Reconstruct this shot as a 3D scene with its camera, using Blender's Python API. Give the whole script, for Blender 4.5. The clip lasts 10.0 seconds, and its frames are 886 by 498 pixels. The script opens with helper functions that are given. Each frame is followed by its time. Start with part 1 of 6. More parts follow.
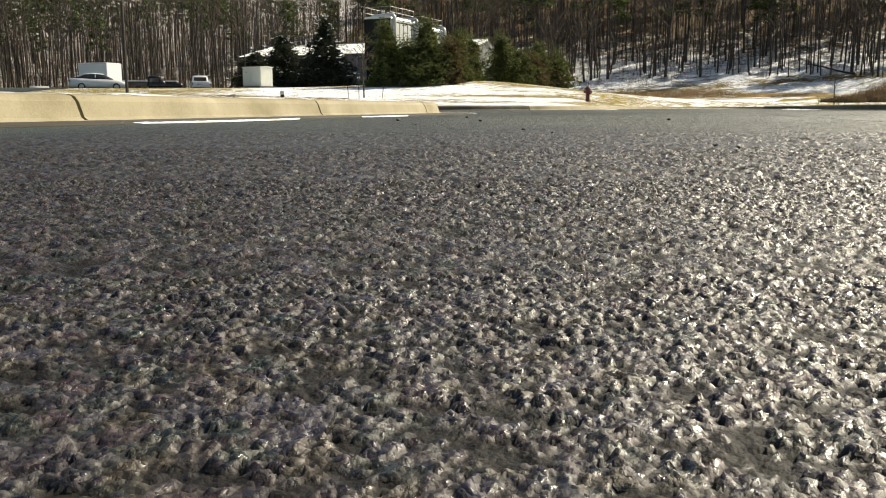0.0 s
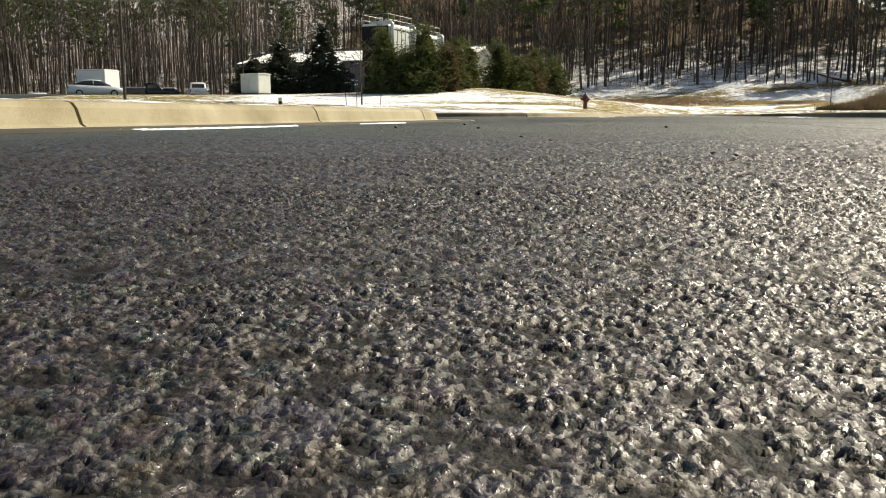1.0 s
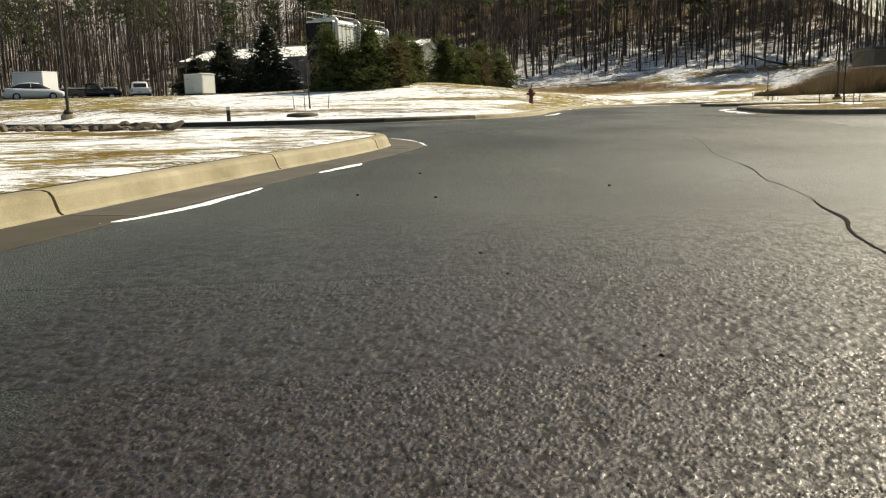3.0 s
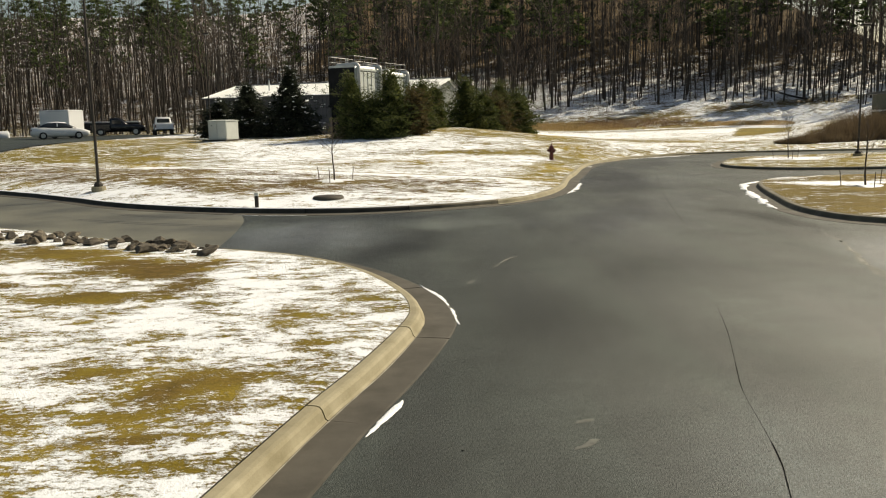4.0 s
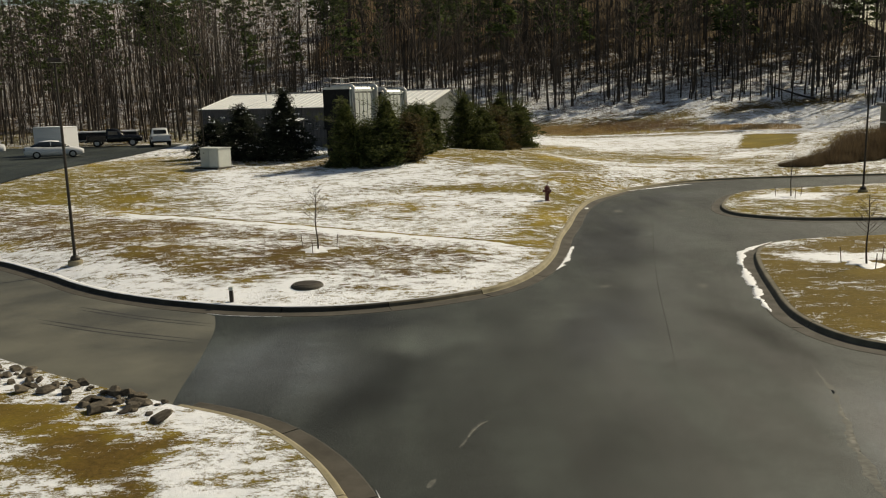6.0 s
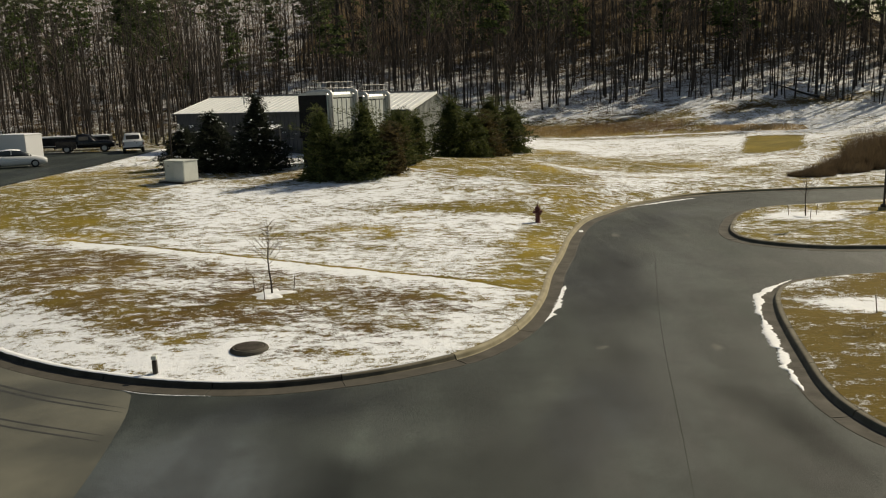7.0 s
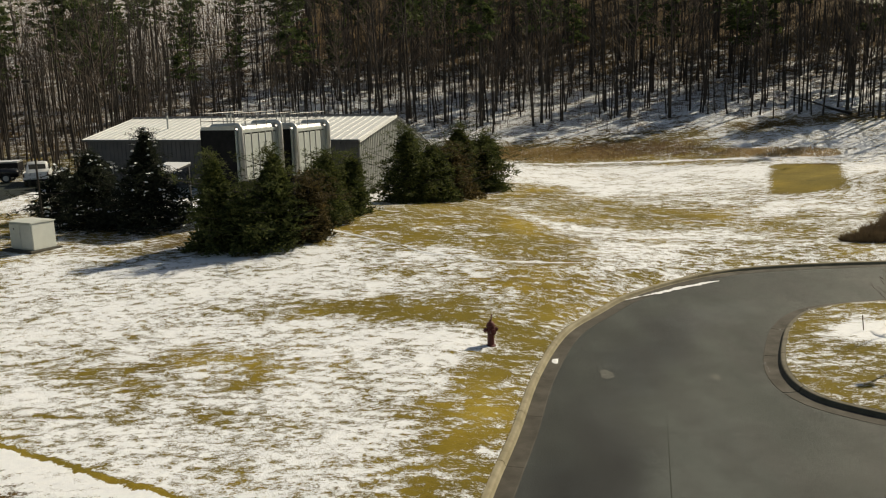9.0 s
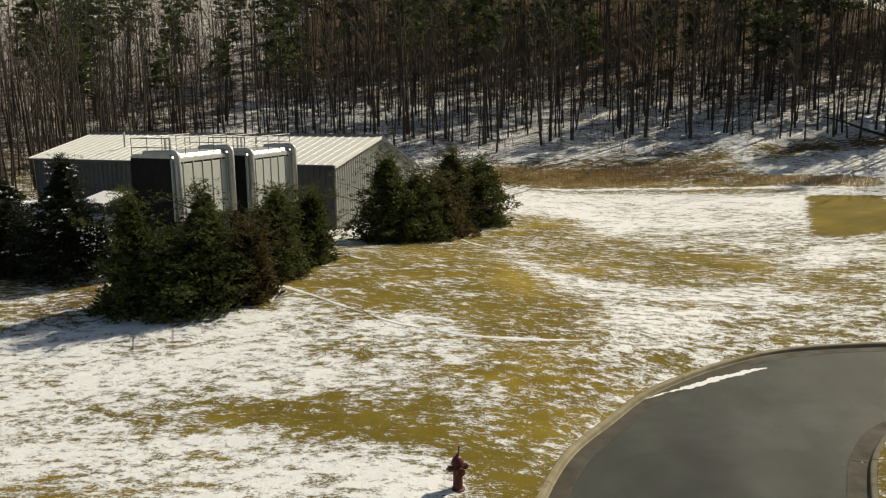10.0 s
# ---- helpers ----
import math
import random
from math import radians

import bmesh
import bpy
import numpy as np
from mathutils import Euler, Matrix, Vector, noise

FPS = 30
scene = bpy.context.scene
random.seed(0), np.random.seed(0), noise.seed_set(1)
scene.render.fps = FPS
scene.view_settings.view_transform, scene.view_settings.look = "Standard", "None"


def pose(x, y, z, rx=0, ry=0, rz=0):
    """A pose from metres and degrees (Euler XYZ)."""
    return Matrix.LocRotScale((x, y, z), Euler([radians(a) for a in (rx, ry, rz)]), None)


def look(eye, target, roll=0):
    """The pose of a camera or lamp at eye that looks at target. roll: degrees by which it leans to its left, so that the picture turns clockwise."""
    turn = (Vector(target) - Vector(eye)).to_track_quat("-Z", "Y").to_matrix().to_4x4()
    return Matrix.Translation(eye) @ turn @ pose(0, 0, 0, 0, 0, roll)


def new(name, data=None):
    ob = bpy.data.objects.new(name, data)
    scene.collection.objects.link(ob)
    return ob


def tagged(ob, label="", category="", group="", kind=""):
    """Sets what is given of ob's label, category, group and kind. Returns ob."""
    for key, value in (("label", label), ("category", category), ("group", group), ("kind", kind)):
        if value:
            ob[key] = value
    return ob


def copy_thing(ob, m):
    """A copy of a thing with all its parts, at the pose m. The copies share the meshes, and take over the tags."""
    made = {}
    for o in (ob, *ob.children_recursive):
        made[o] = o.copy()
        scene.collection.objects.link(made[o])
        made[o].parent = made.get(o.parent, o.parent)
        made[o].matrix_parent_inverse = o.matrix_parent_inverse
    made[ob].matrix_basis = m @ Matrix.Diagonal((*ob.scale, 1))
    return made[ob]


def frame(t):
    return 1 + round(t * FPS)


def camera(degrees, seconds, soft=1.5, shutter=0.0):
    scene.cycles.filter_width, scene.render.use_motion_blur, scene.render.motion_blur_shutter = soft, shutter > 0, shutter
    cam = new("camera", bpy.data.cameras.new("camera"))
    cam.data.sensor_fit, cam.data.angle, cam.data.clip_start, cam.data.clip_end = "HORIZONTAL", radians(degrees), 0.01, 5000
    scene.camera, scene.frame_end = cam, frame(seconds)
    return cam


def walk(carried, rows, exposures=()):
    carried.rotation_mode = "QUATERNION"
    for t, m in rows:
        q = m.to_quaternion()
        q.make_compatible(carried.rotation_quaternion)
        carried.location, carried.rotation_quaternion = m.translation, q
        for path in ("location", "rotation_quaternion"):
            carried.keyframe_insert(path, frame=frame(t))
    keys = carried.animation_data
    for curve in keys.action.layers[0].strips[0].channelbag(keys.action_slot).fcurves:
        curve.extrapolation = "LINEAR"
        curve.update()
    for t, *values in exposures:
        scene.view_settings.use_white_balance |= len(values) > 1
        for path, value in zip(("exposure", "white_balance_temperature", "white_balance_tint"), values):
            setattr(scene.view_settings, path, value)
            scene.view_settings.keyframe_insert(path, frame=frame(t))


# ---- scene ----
PATH = [
    (0, (0.088, 0.255, 0.0729), (0.058, 10.120, -1.560), -0.08),
    (0.5, (0.086, 0.252, 0.0736), (0.073, 10.123, -1.525), -0.02),
    (1, (0.086, 0.250, 0.0738), (0.085, 10.129, -1.480), 0.01),
    (1.5, (0.083, 0.268, 0.0861), (0.184, 10.137, -1.527), -0.40),
    (2, (0.073, 0.196, 0.0978), (0.416, 10.046, -1.596), -0.61),
    (2.2, (0.077, 0.197, 0.0905), (0.496, 10.077, -1.397), -0.48),
    (3.3, (0.007, -0.068, 1.1154), (0.590, 9.762, -0.627), -1.67),
    (3.5, (-0.011, -0.076, 1.6256), (0.515, 9.790, 0.081), -1.42),
    (4, (-0.145, 0.004, 2.7541), (0.239, 9.881, 1.234), -1.13),
    (4.5, (-0.116, -0.089, 3.5430), (0.162, 9.787, 2.000), -1.69),
    (5, (-0.109, 0.028, 4.5531), (0.187, 9.889, 2.918), -1.50),
    (5.5, (0.106, 0.469, 5.5024), (0.433, 10.314, 3.778), -1.32),
    (5.7, (0.390, 0.745, 5.7489), (0.680, 10.587, 4.002), -1.41),
    (6.8, (1.581, 4.923, 6.8288), (1.867, 14.740, 4.947), -1.63),
    (7, (1.773, 5.895, 6.9644), (2.084, 15.712, 5.086), -1.76),
    (7.5, (2.776, 9.182, 7.2954), (3.050, 19.000, 5.416), -1.83),
    (8, (3.674, 12.624, 7.7367), (3.936, 22.441, 5.849), -1.86),
    (8.5, (4.630, 16.205, 8.1610), (4.878, 26.022, 6.272), -1.73),
    (9, (5.479, 19.902, 8.7099), (5.743, 29.714, 6.798), -1.66),
    (9.5, (6.462, 23.947, 9.0107), (6.748, 33.761, 7.113), -1.53),
    (10, (7.123, 28.115, 9.2843), (7.264, 37.947, 7.463), -0.85),
]
cam = camera(55.0, 10.0, soft=1.1)
walk(cam, [(t, look(eye, target, roll)) for t, eye, target, roll in PATH],
     exposures=[(0.0, 0.76, 7600, 6), (2.2, 0.60, 7600, 6), (3.4, 0.48, 7850, 6), (4.5, 0.08, 7850, 6), (5.5, -0.25, 7850, 6), (7.5, -0.28, 7850, 6), (10.0, -0.14, 7850, 6)])

# ---- world and sun ----
SUN_DIR = Vector((0.645, 0.47, 0.60)).normalized()
world = bpy.data.worlds.new("winter_sky")
scene.world = world
world.use_nodes = True
wn, wl = world.node_tree.nodes, world.node_tree.links
wn.clear()
sky = wn.new("ShaderNodeTexSky")
sky.sky_type = 'NISHITA'
sky.sun_disc = False
sky.sun_elevation = math.asin(SUN_DIR.z)
sky.sun_rotation = math.atan2(SUN_DIR.x, SUN_DIR.y)
sky.air_density, sky.dust_density, sky.ozone_density = 1.0, 1.5, 1.0
bg = wn.new("ShaderNodeBackground")
bg.inputs["Strength"].default_value = 0.068
wout = wn.new("ShaderNodeOutputWorld")
wl.new(sky.outputs[0], bg.inputs["Color"])
wl.new(bg.outputs[0], wout.inputs["Surface"])
sun = new("sun", bpy.data.lights.new("sun", 'SUN'))
sun.data.energy, sun.data.angle, sun.data.color = 5.0, radians(0.53), (1.0, 0.95, 0.86)
sun.matrix_world = look(SUN_DIR * 200, (0, 0, 0))

# ---- materials ----
class Mat:
    """A principled material with short ways to add nodes."""
    def __init__(self, name, color=(0.5, 0.5, 0.5), rough=0.7, metal=0.0, spec=0.5):
        self.m = bpy.data.materials.new(name)
        self.m.use_nodes = True
        self.n, self.l = self.m.node_tree.nodes, self.m.node_tree.links
        self.b = self.n["Principled BSDF"]
        self.b.inputs["Base Color"].default_value = (*color, 1)
        self.b.inputs["Roughness"].default_value = rough
        self.b.inputs["Metallic"].default_value = metal
        self.b.inputs["Specular IOR Level"].default_value = spec
        self.co = None

    def coords(self, kind="Object", scale=(1, 1, 1)):
        tc = self.n.new("ShaderNodeTexCoord")
        mp = self.n.new("ShaderNodeMapping")
        mp.inputs["Scale"].default_value = scale
        self.l.new(tc.outputs[kind], mp.inputs["Vector"])
        return mp.outputs[0]

    def place(self, scale=(1, 1, 1)):
        g = self.n.new("ShaderNodeNewGeometry")
        mp = self.n.new("ShaderNodeMapping")
        mp.inputs["Scale"].default_value = scale
        self.l.new(g.outputs["Position"], mp.inputs["Vector"])
        return mp.outputs[0]

    def noise(self, co, scale, detail=6, rough=0.6, out="Fac"):
        t = self.n.new("ShaderNodeTexNoise")
        t.inputs["Scale"].default_value, t.inputs["Detail"].default_value, t.inputs["Roughness"].default_value = scale, detail, rough
        self.l.new(co, t.inputs["Vector"])
        return t.outputs[out]

    def voronoi(self, co, scale, out="Distance", feature='F1'):
        t = self.n.new("ShaderNodeTexVoronoi")
        t.feature = feature
        t.inputs["Scale"].default_value = scale
        self.l.new(co, t.inputs["Vector"])
        return t.outputs[out]

    def wave(self, co, scale, axis='X', profile='SIN', dist=0.0):
        t = self.n.new("ShaderNodeTexWave")
        t.bands_direction, t.wave_profile = axis, profile
        t.inputs["Scale"].default_value, t.inputs["Distortion"].default_value = scale, dist
        self.l.new(co, t.inputs["Vector"])
        return t.outputs["Fac"]

    def ramp(self, fac, stops):
        r = self.n.new("ShaderNodeValToRGB")
        e = r.color_ramp.elements
        while len(e) < len(stops):
            e.new(0.5)
        for el, (p, c) in zip(e, stops):
            el.position = p
            el.color = (*c, 1) if hasattr(c, "__len__") else (c, c, c, 1)
        self.l.new(fac, r.inputs["Fac"])
        return r.outputs["Color"]

    def math(self, op, a, b=None, c=None):
        m = self.n.new("ShaderNodeMath")
        m.operation = op
        for i, v in enumerate((a, b, c)):
            if v is None:
                continue
            if isinstance(v, (int, float)):
                m.inputs[i].default_value = v
            else:
                self.l.new(v, m.inputs[i])
        return m.outputs[0]

    def mix(self, fac, a, b, mode='MIX'):
        m = self.n.new("ShaderNodeMix")
        m.data_type, m.blend_type = 'RGBA', mode
        for i, v in ((0, fac), (6, a), (7, b)):
            if isinstance(v, (int, float)):
                m.inputs[i].default_value = v
            elif isinstance(v, tuple):
                m.inputs[i].default_value = (*v, 1)
            else:
                self.l.new(v, m.inputs[i])
        return m.outputs[2]

    def attr(self, name):
        a = self.n.new("ShaderNodeAttribute")
        a.attribute_name = name
        return a.outputs["Fac"]

    def rnd(self, island=False):
        if island:
            return self.n.new("ShaderNodeNewGeometry").outputs["Random Per Island"]
        return self.n.new("ShaderNodeObjectInfo").outputs["Random"]

    def color(self, c):
        self.l.new(c, self.b.inputs["Base Color"])
        return self

    def rough(self, r):
        self.l.new(r, self.b.inputs["Roughness"])
        return self

    def bump(self, h, strength=0.5, dist=0.02):
        b = self.n.new("ShaderNodeBump")
        b.inputs["Strength"].default_value, b.inputs["Distance"].default_value = strength, dist
        self.l.new(h, b.inputs["Height"])
        self.l.new(b.outputs[0], self.b.inputs["Normal"])
        return self


def worn(name, dark, light, rough=0.6, metal=0.0, scale=3.0, bump=0.15, dist=0.004, fine=60.0, spec=0.5):
    """A surface between two tones, with blotches and fine grain."""
    k = Mat(name, light, rough, metal, spec)
    co = k.coords()
    big, small = k.noise(co, scale, 5), k.noise(co, fine, 3)
    k.color(k.ramp(k.mix(0.35, big, small), [(0.3, dark), (0.7, light)]))
    k.rough(k.ramp(big, [(0.3, min(1, rough + 0.12)), (0.7, max(0.03, rough - 0.08))]))
    k.bump(small, bump, dist)
    return k.m


def asphalt_material(stony=False):
    """Worn asphalt; the stony kind passes into bared brown, grey and greenish stones with glassy grains where bare is 1."""
    k = Mat("bared_asphalt_stones" if stony else "asphalt", (0.05, 0.05, 0.05), 0.5, 0.0, 0.26)
    co = k.place()
    stones = k.voronoi(co, 130.0, "Color")
    cell = k.voronoi(co, 130.0)
    big, mid = k.noise(co, 0.18, 4), k.noise(co, 1.3, 5)
    tone = k.ramp(k.math('MULTIPLY', stones, 1.0), [(0.2, (0.016, 0.020, 0.017)), (0.6, (0.031, 0.039, 0.035)), (0.95, (0.065, 0.078, 0.070))])
    lanes = k.n.new("ShaderNodeMapping")
    lanes.inputs["Rotation"].default_value = (0, 0, radians(14))
    lanes.inputs["Scale"].default_value = (0.55, 0.05, 1)
    k.l.new(k.place(), lanes.inputs["Vector"])
    lane = k.noise(lanes.outputs[0], 1.6, 4, 0.5)
    patch = k.ramp(k.mix(0.45, k.mix(0.4, big, mid), lane), [(0.44, 0.72), (0.50, 0.93), (0.56, 1.30)])
    tone = k.mix(1.0, tone, patch, 'MULTIPLY')
    # the blue tint paints the reflected sky onto wet asphalt
    damp_sheen = k.mix(1.0, tone, (1.0, 0.97, 1.22), 'MULTIPLY')
    tone = k.mix(k.attr("damp_sheen"), tone, damp_sheen)
    paler_by = k.n.new("ShaderNodeCombineXYZ")
    lift = k.math('ADD', k.attr("wear_sheen"), 1.0)
    for s in range(3):
        k.l.new(lift, paler_by.inputs[s])
    tone = k.mix(1.0, tone, paler_by.outputs[0], 'MULTIPLY')
    spec = k.math('MULTIPLY', lift, 0.29)
    gloss = k.ramp(k.mix(0.55, k.noise(co, 90.0, 3), k.mix(0.5, big, lane)), [(0.40, 0.46), (0.60, 0.74)])
    height = k.mix(0.5, k.math('MULTIPLY', cell, -1.0), k.noise(co, 260.0, 2))
    if stony:
        bare = k.attr("bare")
        hue = k.ramp(k.voronoi(co, 105.0, "Color"), [(0.20, (0.007, 0.006, 0.010)), (0.38, (0.034, 0.018, 0.021)), (0.50, (0.011, 0.019, 0.016)), (0.62, (0.035, 0.025, 0.013)), (0.74, (0.023, 0.018, 0.032)), (0.92, (0.056, 0.052, 0.050))])
        grain = k.ramp(k.noise(co, 420.0, 3, 0.7), [(0.35, 0.55), (0.65, 1.15)])
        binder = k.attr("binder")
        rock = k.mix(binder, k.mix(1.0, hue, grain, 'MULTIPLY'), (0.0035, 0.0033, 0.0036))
        tone = k.mix(bare, tone, rock)
        glass = k.voronoi(co, 640.0, "Color")
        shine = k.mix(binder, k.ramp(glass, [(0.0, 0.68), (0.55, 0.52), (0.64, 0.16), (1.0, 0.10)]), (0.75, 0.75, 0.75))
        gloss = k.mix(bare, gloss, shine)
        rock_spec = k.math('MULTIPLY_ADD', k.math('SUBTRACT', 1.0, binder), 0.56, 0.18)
        spec = k.math('ADD', k.math('MULTIPLY', spec, k.math('SUBTRACT', 1.0, bare)), k.math('MULTIPLY', rock_spec, bare))
        facets = k.math('MULTIPLY', k.voronoi(co, 640.0), -0.8)
        height = k.mix(bare, height, k.math('MULTIPLY', k.mix(0.5, k.noise(co, 1100.0, 3, 0.7), facets), 0.075))
    k.color(tone)
    k.l.new(spec, k.b.inputs["Specular IOR Level"])
    k.rough(gloss)
    k.bump(height, 1.0, 0.009)
    return k.m


def lawn_material():
    k = Mat("snowy_lawn", (0.3, 0.25, 0.1), 0.9, 0, 0.2)
    co = k.place()
    flat = k.place((0.75, 1.3, 1.0))
    n1, n2, n3 = k.noise(flat, 0.55, 5, 0.6), k.noise(flat, 2.6, 7, 0.72), k.noise(flat, 13.0, 6, 0.85)
    n4 = k.noise(co, 34.0, 4, 0.8)
    cover = k.math('ADD', k.math('ADD', k.math('MULTIPLY', n1, 0.70), k.math('MULTIPLY', n2, 1.45)), k.math('MULTIPLY', n3, 1.15))
    cover = k.math('ADD', cover, k.math('MULTIPLY', n4, 0.55))
    cover = k.math('ADD', k.math('SUBTRACT', cover, 1.92), k.attr("snow"))
    # a mown edge runs through the front lawn, with drifted snow along it
    xyz = k.n.new("ShaderNodeSeparateXYZ")
    k.l.new(k.place(), xyz.inputs[0])
    wob = k.math('MULTIPLY', k.math('SUBTRACT', k.mix(0.45, k.noise(co, 0.6, 4), k.noise(co, 4.0, 5, 0.7)), 0.5), 1.2)
    off = k.math('ADD', k.math('SUBTRACT', xyz.outputs[1], k.math('MULTIPLY_ADD', xyz.outputs[0], -0.565, 36.75)), wob)
    edge = k.ramp(k.math('MULTIPLY_ADD', off, 0.25, 0.75), [(0.22, 0.5), (0.40, 0.66), (0.68, 0.84), (0.705, 0.12), (0.735, 0.12), (0.77, 0.5)])
    reach = k.ramp(k.math('MULTIPLY_ADD', xyz.outputs[0], 0.04, 0.6), [(0.02, 0.0), (0.08, 1.0), (0.77, 1.0), (0.83, 0.0)])
    cover = k.math('ADD', cover, k.math('MULTIPLY', k.math('SUBTRACT', edge, 0.5), reach))
    mask = k.ramp(cover, [(0.44, 0.0), (0.49, 0.5), (0.56, 1.0)])
    straw = k.ramp(k.mix(0.5, k.noise(co, 0.35, 4), k.noise(co, 30.0, 5, 0.75)),
                   [(0.34, (0.040, 0.029, 0.004)), (0.45, (0.155, 0.110, 0.011)), (0.57, (0.285, 0.205, 0.022)), (0.70, (0.46, 0.36, 0.085))])
    olive = k.ramp(k.noise(co, 40.0, 4, 0.7), [(0.3, (0.042, 0.036, 0.005)), (0.7, (0.27, 0.205, 0.026))])
    litter = k.ramp(k.noise(co, 8.0, 6, 0.7), [(0.3, (0.026, 0.015, 0.004)), (0.7, (0.165, 0.098, 0.028))])
    grass = k.mix(k.ramp(k.noise(co, 0.12, 3), [(0.42, 0.0), (0.58, 0.8)]), straw, olive)
    grass = k.mix(k.attr("litter"), grass, litter)
    snow = k.ramp(k.noise(co, 5.0, 5), [(0.3, (0.82, 0.85, 0.90)), (0.7, (0.92, 0.94, 0.97))])
    k.color(k.mix(mask, grass, snow))
    k.rough(k.ramp(mask, [(0.0, 0.95), (1.0, 0.6)]))
    h = k.math('ADD', k.math('MULTIPLY', k.noise(co, 45.0, 4, 0.75), 0.5), k.math('MULTIPLY', mask, 0.8))
    k.bump(h, 0.8, 0.045)
    return k.m


M_ASPHALT = asphalt_material()
M_LAWN = lawn_material()
M_KERB = worn("weathered_concrete", (0.17, 0.145, 0.085), (0.33, 0.292, 0.197), 0.85, 0, 2.2, 0.3, 0.004, 90)
# wet kerb stones, made darker still for the shade on their faces
M_KERB_SHADED = worn("damp_shaded_concrete", (0.022, 0.020, 0.015), (0.070, 0.062, 0.045), 0.85, 0, 2.2, 0.3, 0.004, 90)
# halfway tone where kerb faces turn out of the shade, and for the islands
M_KERB_HALF_SHADED = worn("half_shaded_concrete", (0.075, 0.065, 0.045), (0.17, 0.15, 0.105), 0.85, 0, 2.2, 0.3, 0.004, 90)
M_GUTTER = worn("gutter_concrete", (0.030, 0.027, 0.021), (0.075, 0.066, 0.051), 0.88, 0, 1.5, 0.3, 0.004, 90)
M_GUTTER_WET = worn("damp_gutter_concrete", (0.017, 0.014, 0.008), (0.050, 0.042, 0.024), 0.8, 0, 1.5, 0.3, 0.004, 90)
M_SNOW = worn("old_snow", (0.74, 0.76, 0.80), (0.88, 0.89, 0.90), 0.6, 0, 6, 0.5, 0.02, 40)
M_BARK = worn("bark", (0.024, 0.020, 0.017), (0.078, 0.063, 0.051), 0.95, 0, 1.5, 0.5, 0.02, 25)
M_TWIG = worn("bare_twig", (0.055, 0.042, 0.032), (0.16, 0.12, 0.092), 0.9, 0, 2, 0.2, 0.005, 40)


def needle_material(name, a, b, c, thin=0.35):
    """Foliage or stems: tones from clump to clump, some light passing through."""
    k = Mat(name, a, 0.75, 0, 0.25)
    tone = k.ramp(k.mix(0.5, k.rnd(True), k.noise(k.place(), 0.8, 4)), [(0.25, a), (0.5, b), (0.8, c)])
    k.color(tone)
    tr = k.n.new("ShaderNodeBsdfTranslucent")
    k.l.new(tone, tr.inputs["Color"])
    mx = k.n.new("ShaderNodeMixShader")
    mx.inputs[0].default_value = thin
    k.l.new(k.b.outputs[0], mx.inputs[1])
    k.l.new(tr.outputs[0], mx.inputs[2])
    k.l.new(mx.outputs[0], k.n["Material Output"].inputs["Surface"])
    return k.m


M_PINE = needle_material("pine_needles", (0.026, 0.040, 0.015), (0.060, 0.086, 0.028), (0.115, 0.145, 0.050), 0.4)
M_CEDAR = needle_material("cedar_foliage", (0.028, 0.042, 0.013), (0.075, 0.094, 0.029), (0.15, 0.158, 0.050))
M_SPRUCE = needle_material("spruce_foliage", (0.012, 0.017, 0.011), (0.028, 0.035, 0.022), (0.055, 0.062, 0.04))
M_BROWNBUSH = needle_material("rusty_foliage", (0.034, 0.028, 0.011), (0.080, 0.062, 0.024), (0.15, 0.11, 0.044))
M_DRYBRUSH = needle_material("dry_brush_stems", (0.055, 0.040, 0.025), (0.12, 0.086, 0.052), (0.20, 0.15, 0.09))
M_TANGRASS = needle_material("tan_grass_stems", (0.28, 0.19, 0.09), (0.46, 0.32, 0.15), (0.60, 0.47, 0.26))
M_REDBRUSH = needle_material("red_brown_stems", (0.13, 0.08, 0.055), (0.24, 0.15, 0.10), (0.36, 0.24, 0.16))


# ---- mesh helpers ----
def mesh_of(name, verts, faces, mats, slots=None, smooth=False):
    me = bpy.data.meshes.new(name)
    me.from_pydata([tuple(v) for v in verts], [], [tuple(int(i) for i in f) for f in faces])
    for m in (mats if isinstance(mats, (list, tuple)) else [mats]):
        me.materials.append(m)
    if slots is not None:
        me.polygons.foreach_set("material_index", np.asarray(slots, dtype=np.int32))
    if smooth:
        me.polygons.foreach_set("use_smooth", np.ones(len(me.polygons), dtype=bool))
    me.update()
    return me


def part(name, bm, material, parent=None, label="", smooth=False):
    """Links a bmesh as one mesh object under a thing or a part."""
    me = bpy.data.meshes.new(name)
    bm.to_mesh(me)
    bm.free()
    me.materials.append(material)
    if smooth:
        me.polygons.foreach_set("use_smooth", np.ones(len(me.polygons), dtype=bool))
    ob = new(name, me)
    if parent is not None:
        ob.parent = parent
    if label:
        ob["label"] = label
    return ob


def thing(name, m, label, category, group="", kind=""):
    ob = new(name)
    ob.matrix_basis = m
    return tagged(ob, label, category, group, kind)


def B(*items):
    """One bmesh from several made shapes."""
    bm = bmesh.new()
    for it in items:
        me = bpy.data.meshes.new("tmp")
        it.to_mesh(me)
        it.free()
        bm.from_mesh(me)
        bpy.data.meshes.remove(me)
    return bm


def box(x0, x1, y0, y1, z0, z1, bevel=0.0, seg=1):
    bm = bmesh.new()
    bmesh.ops.create_cube(bm, size=1.0, matrix=Matrix.Translation(((x0 + x1) / 2, (y0 + y1) / 2, (z0 + z1) / 2)) @ Matrix.Diagonal((x1 - x0, y1 - y0, z1 - z0, 1)))
    if bevel:
        bmesh.ops.bevel(bm, geom=bm.edges[:], offset=bevel, segments=seg, affect='EDGES')
    return bm


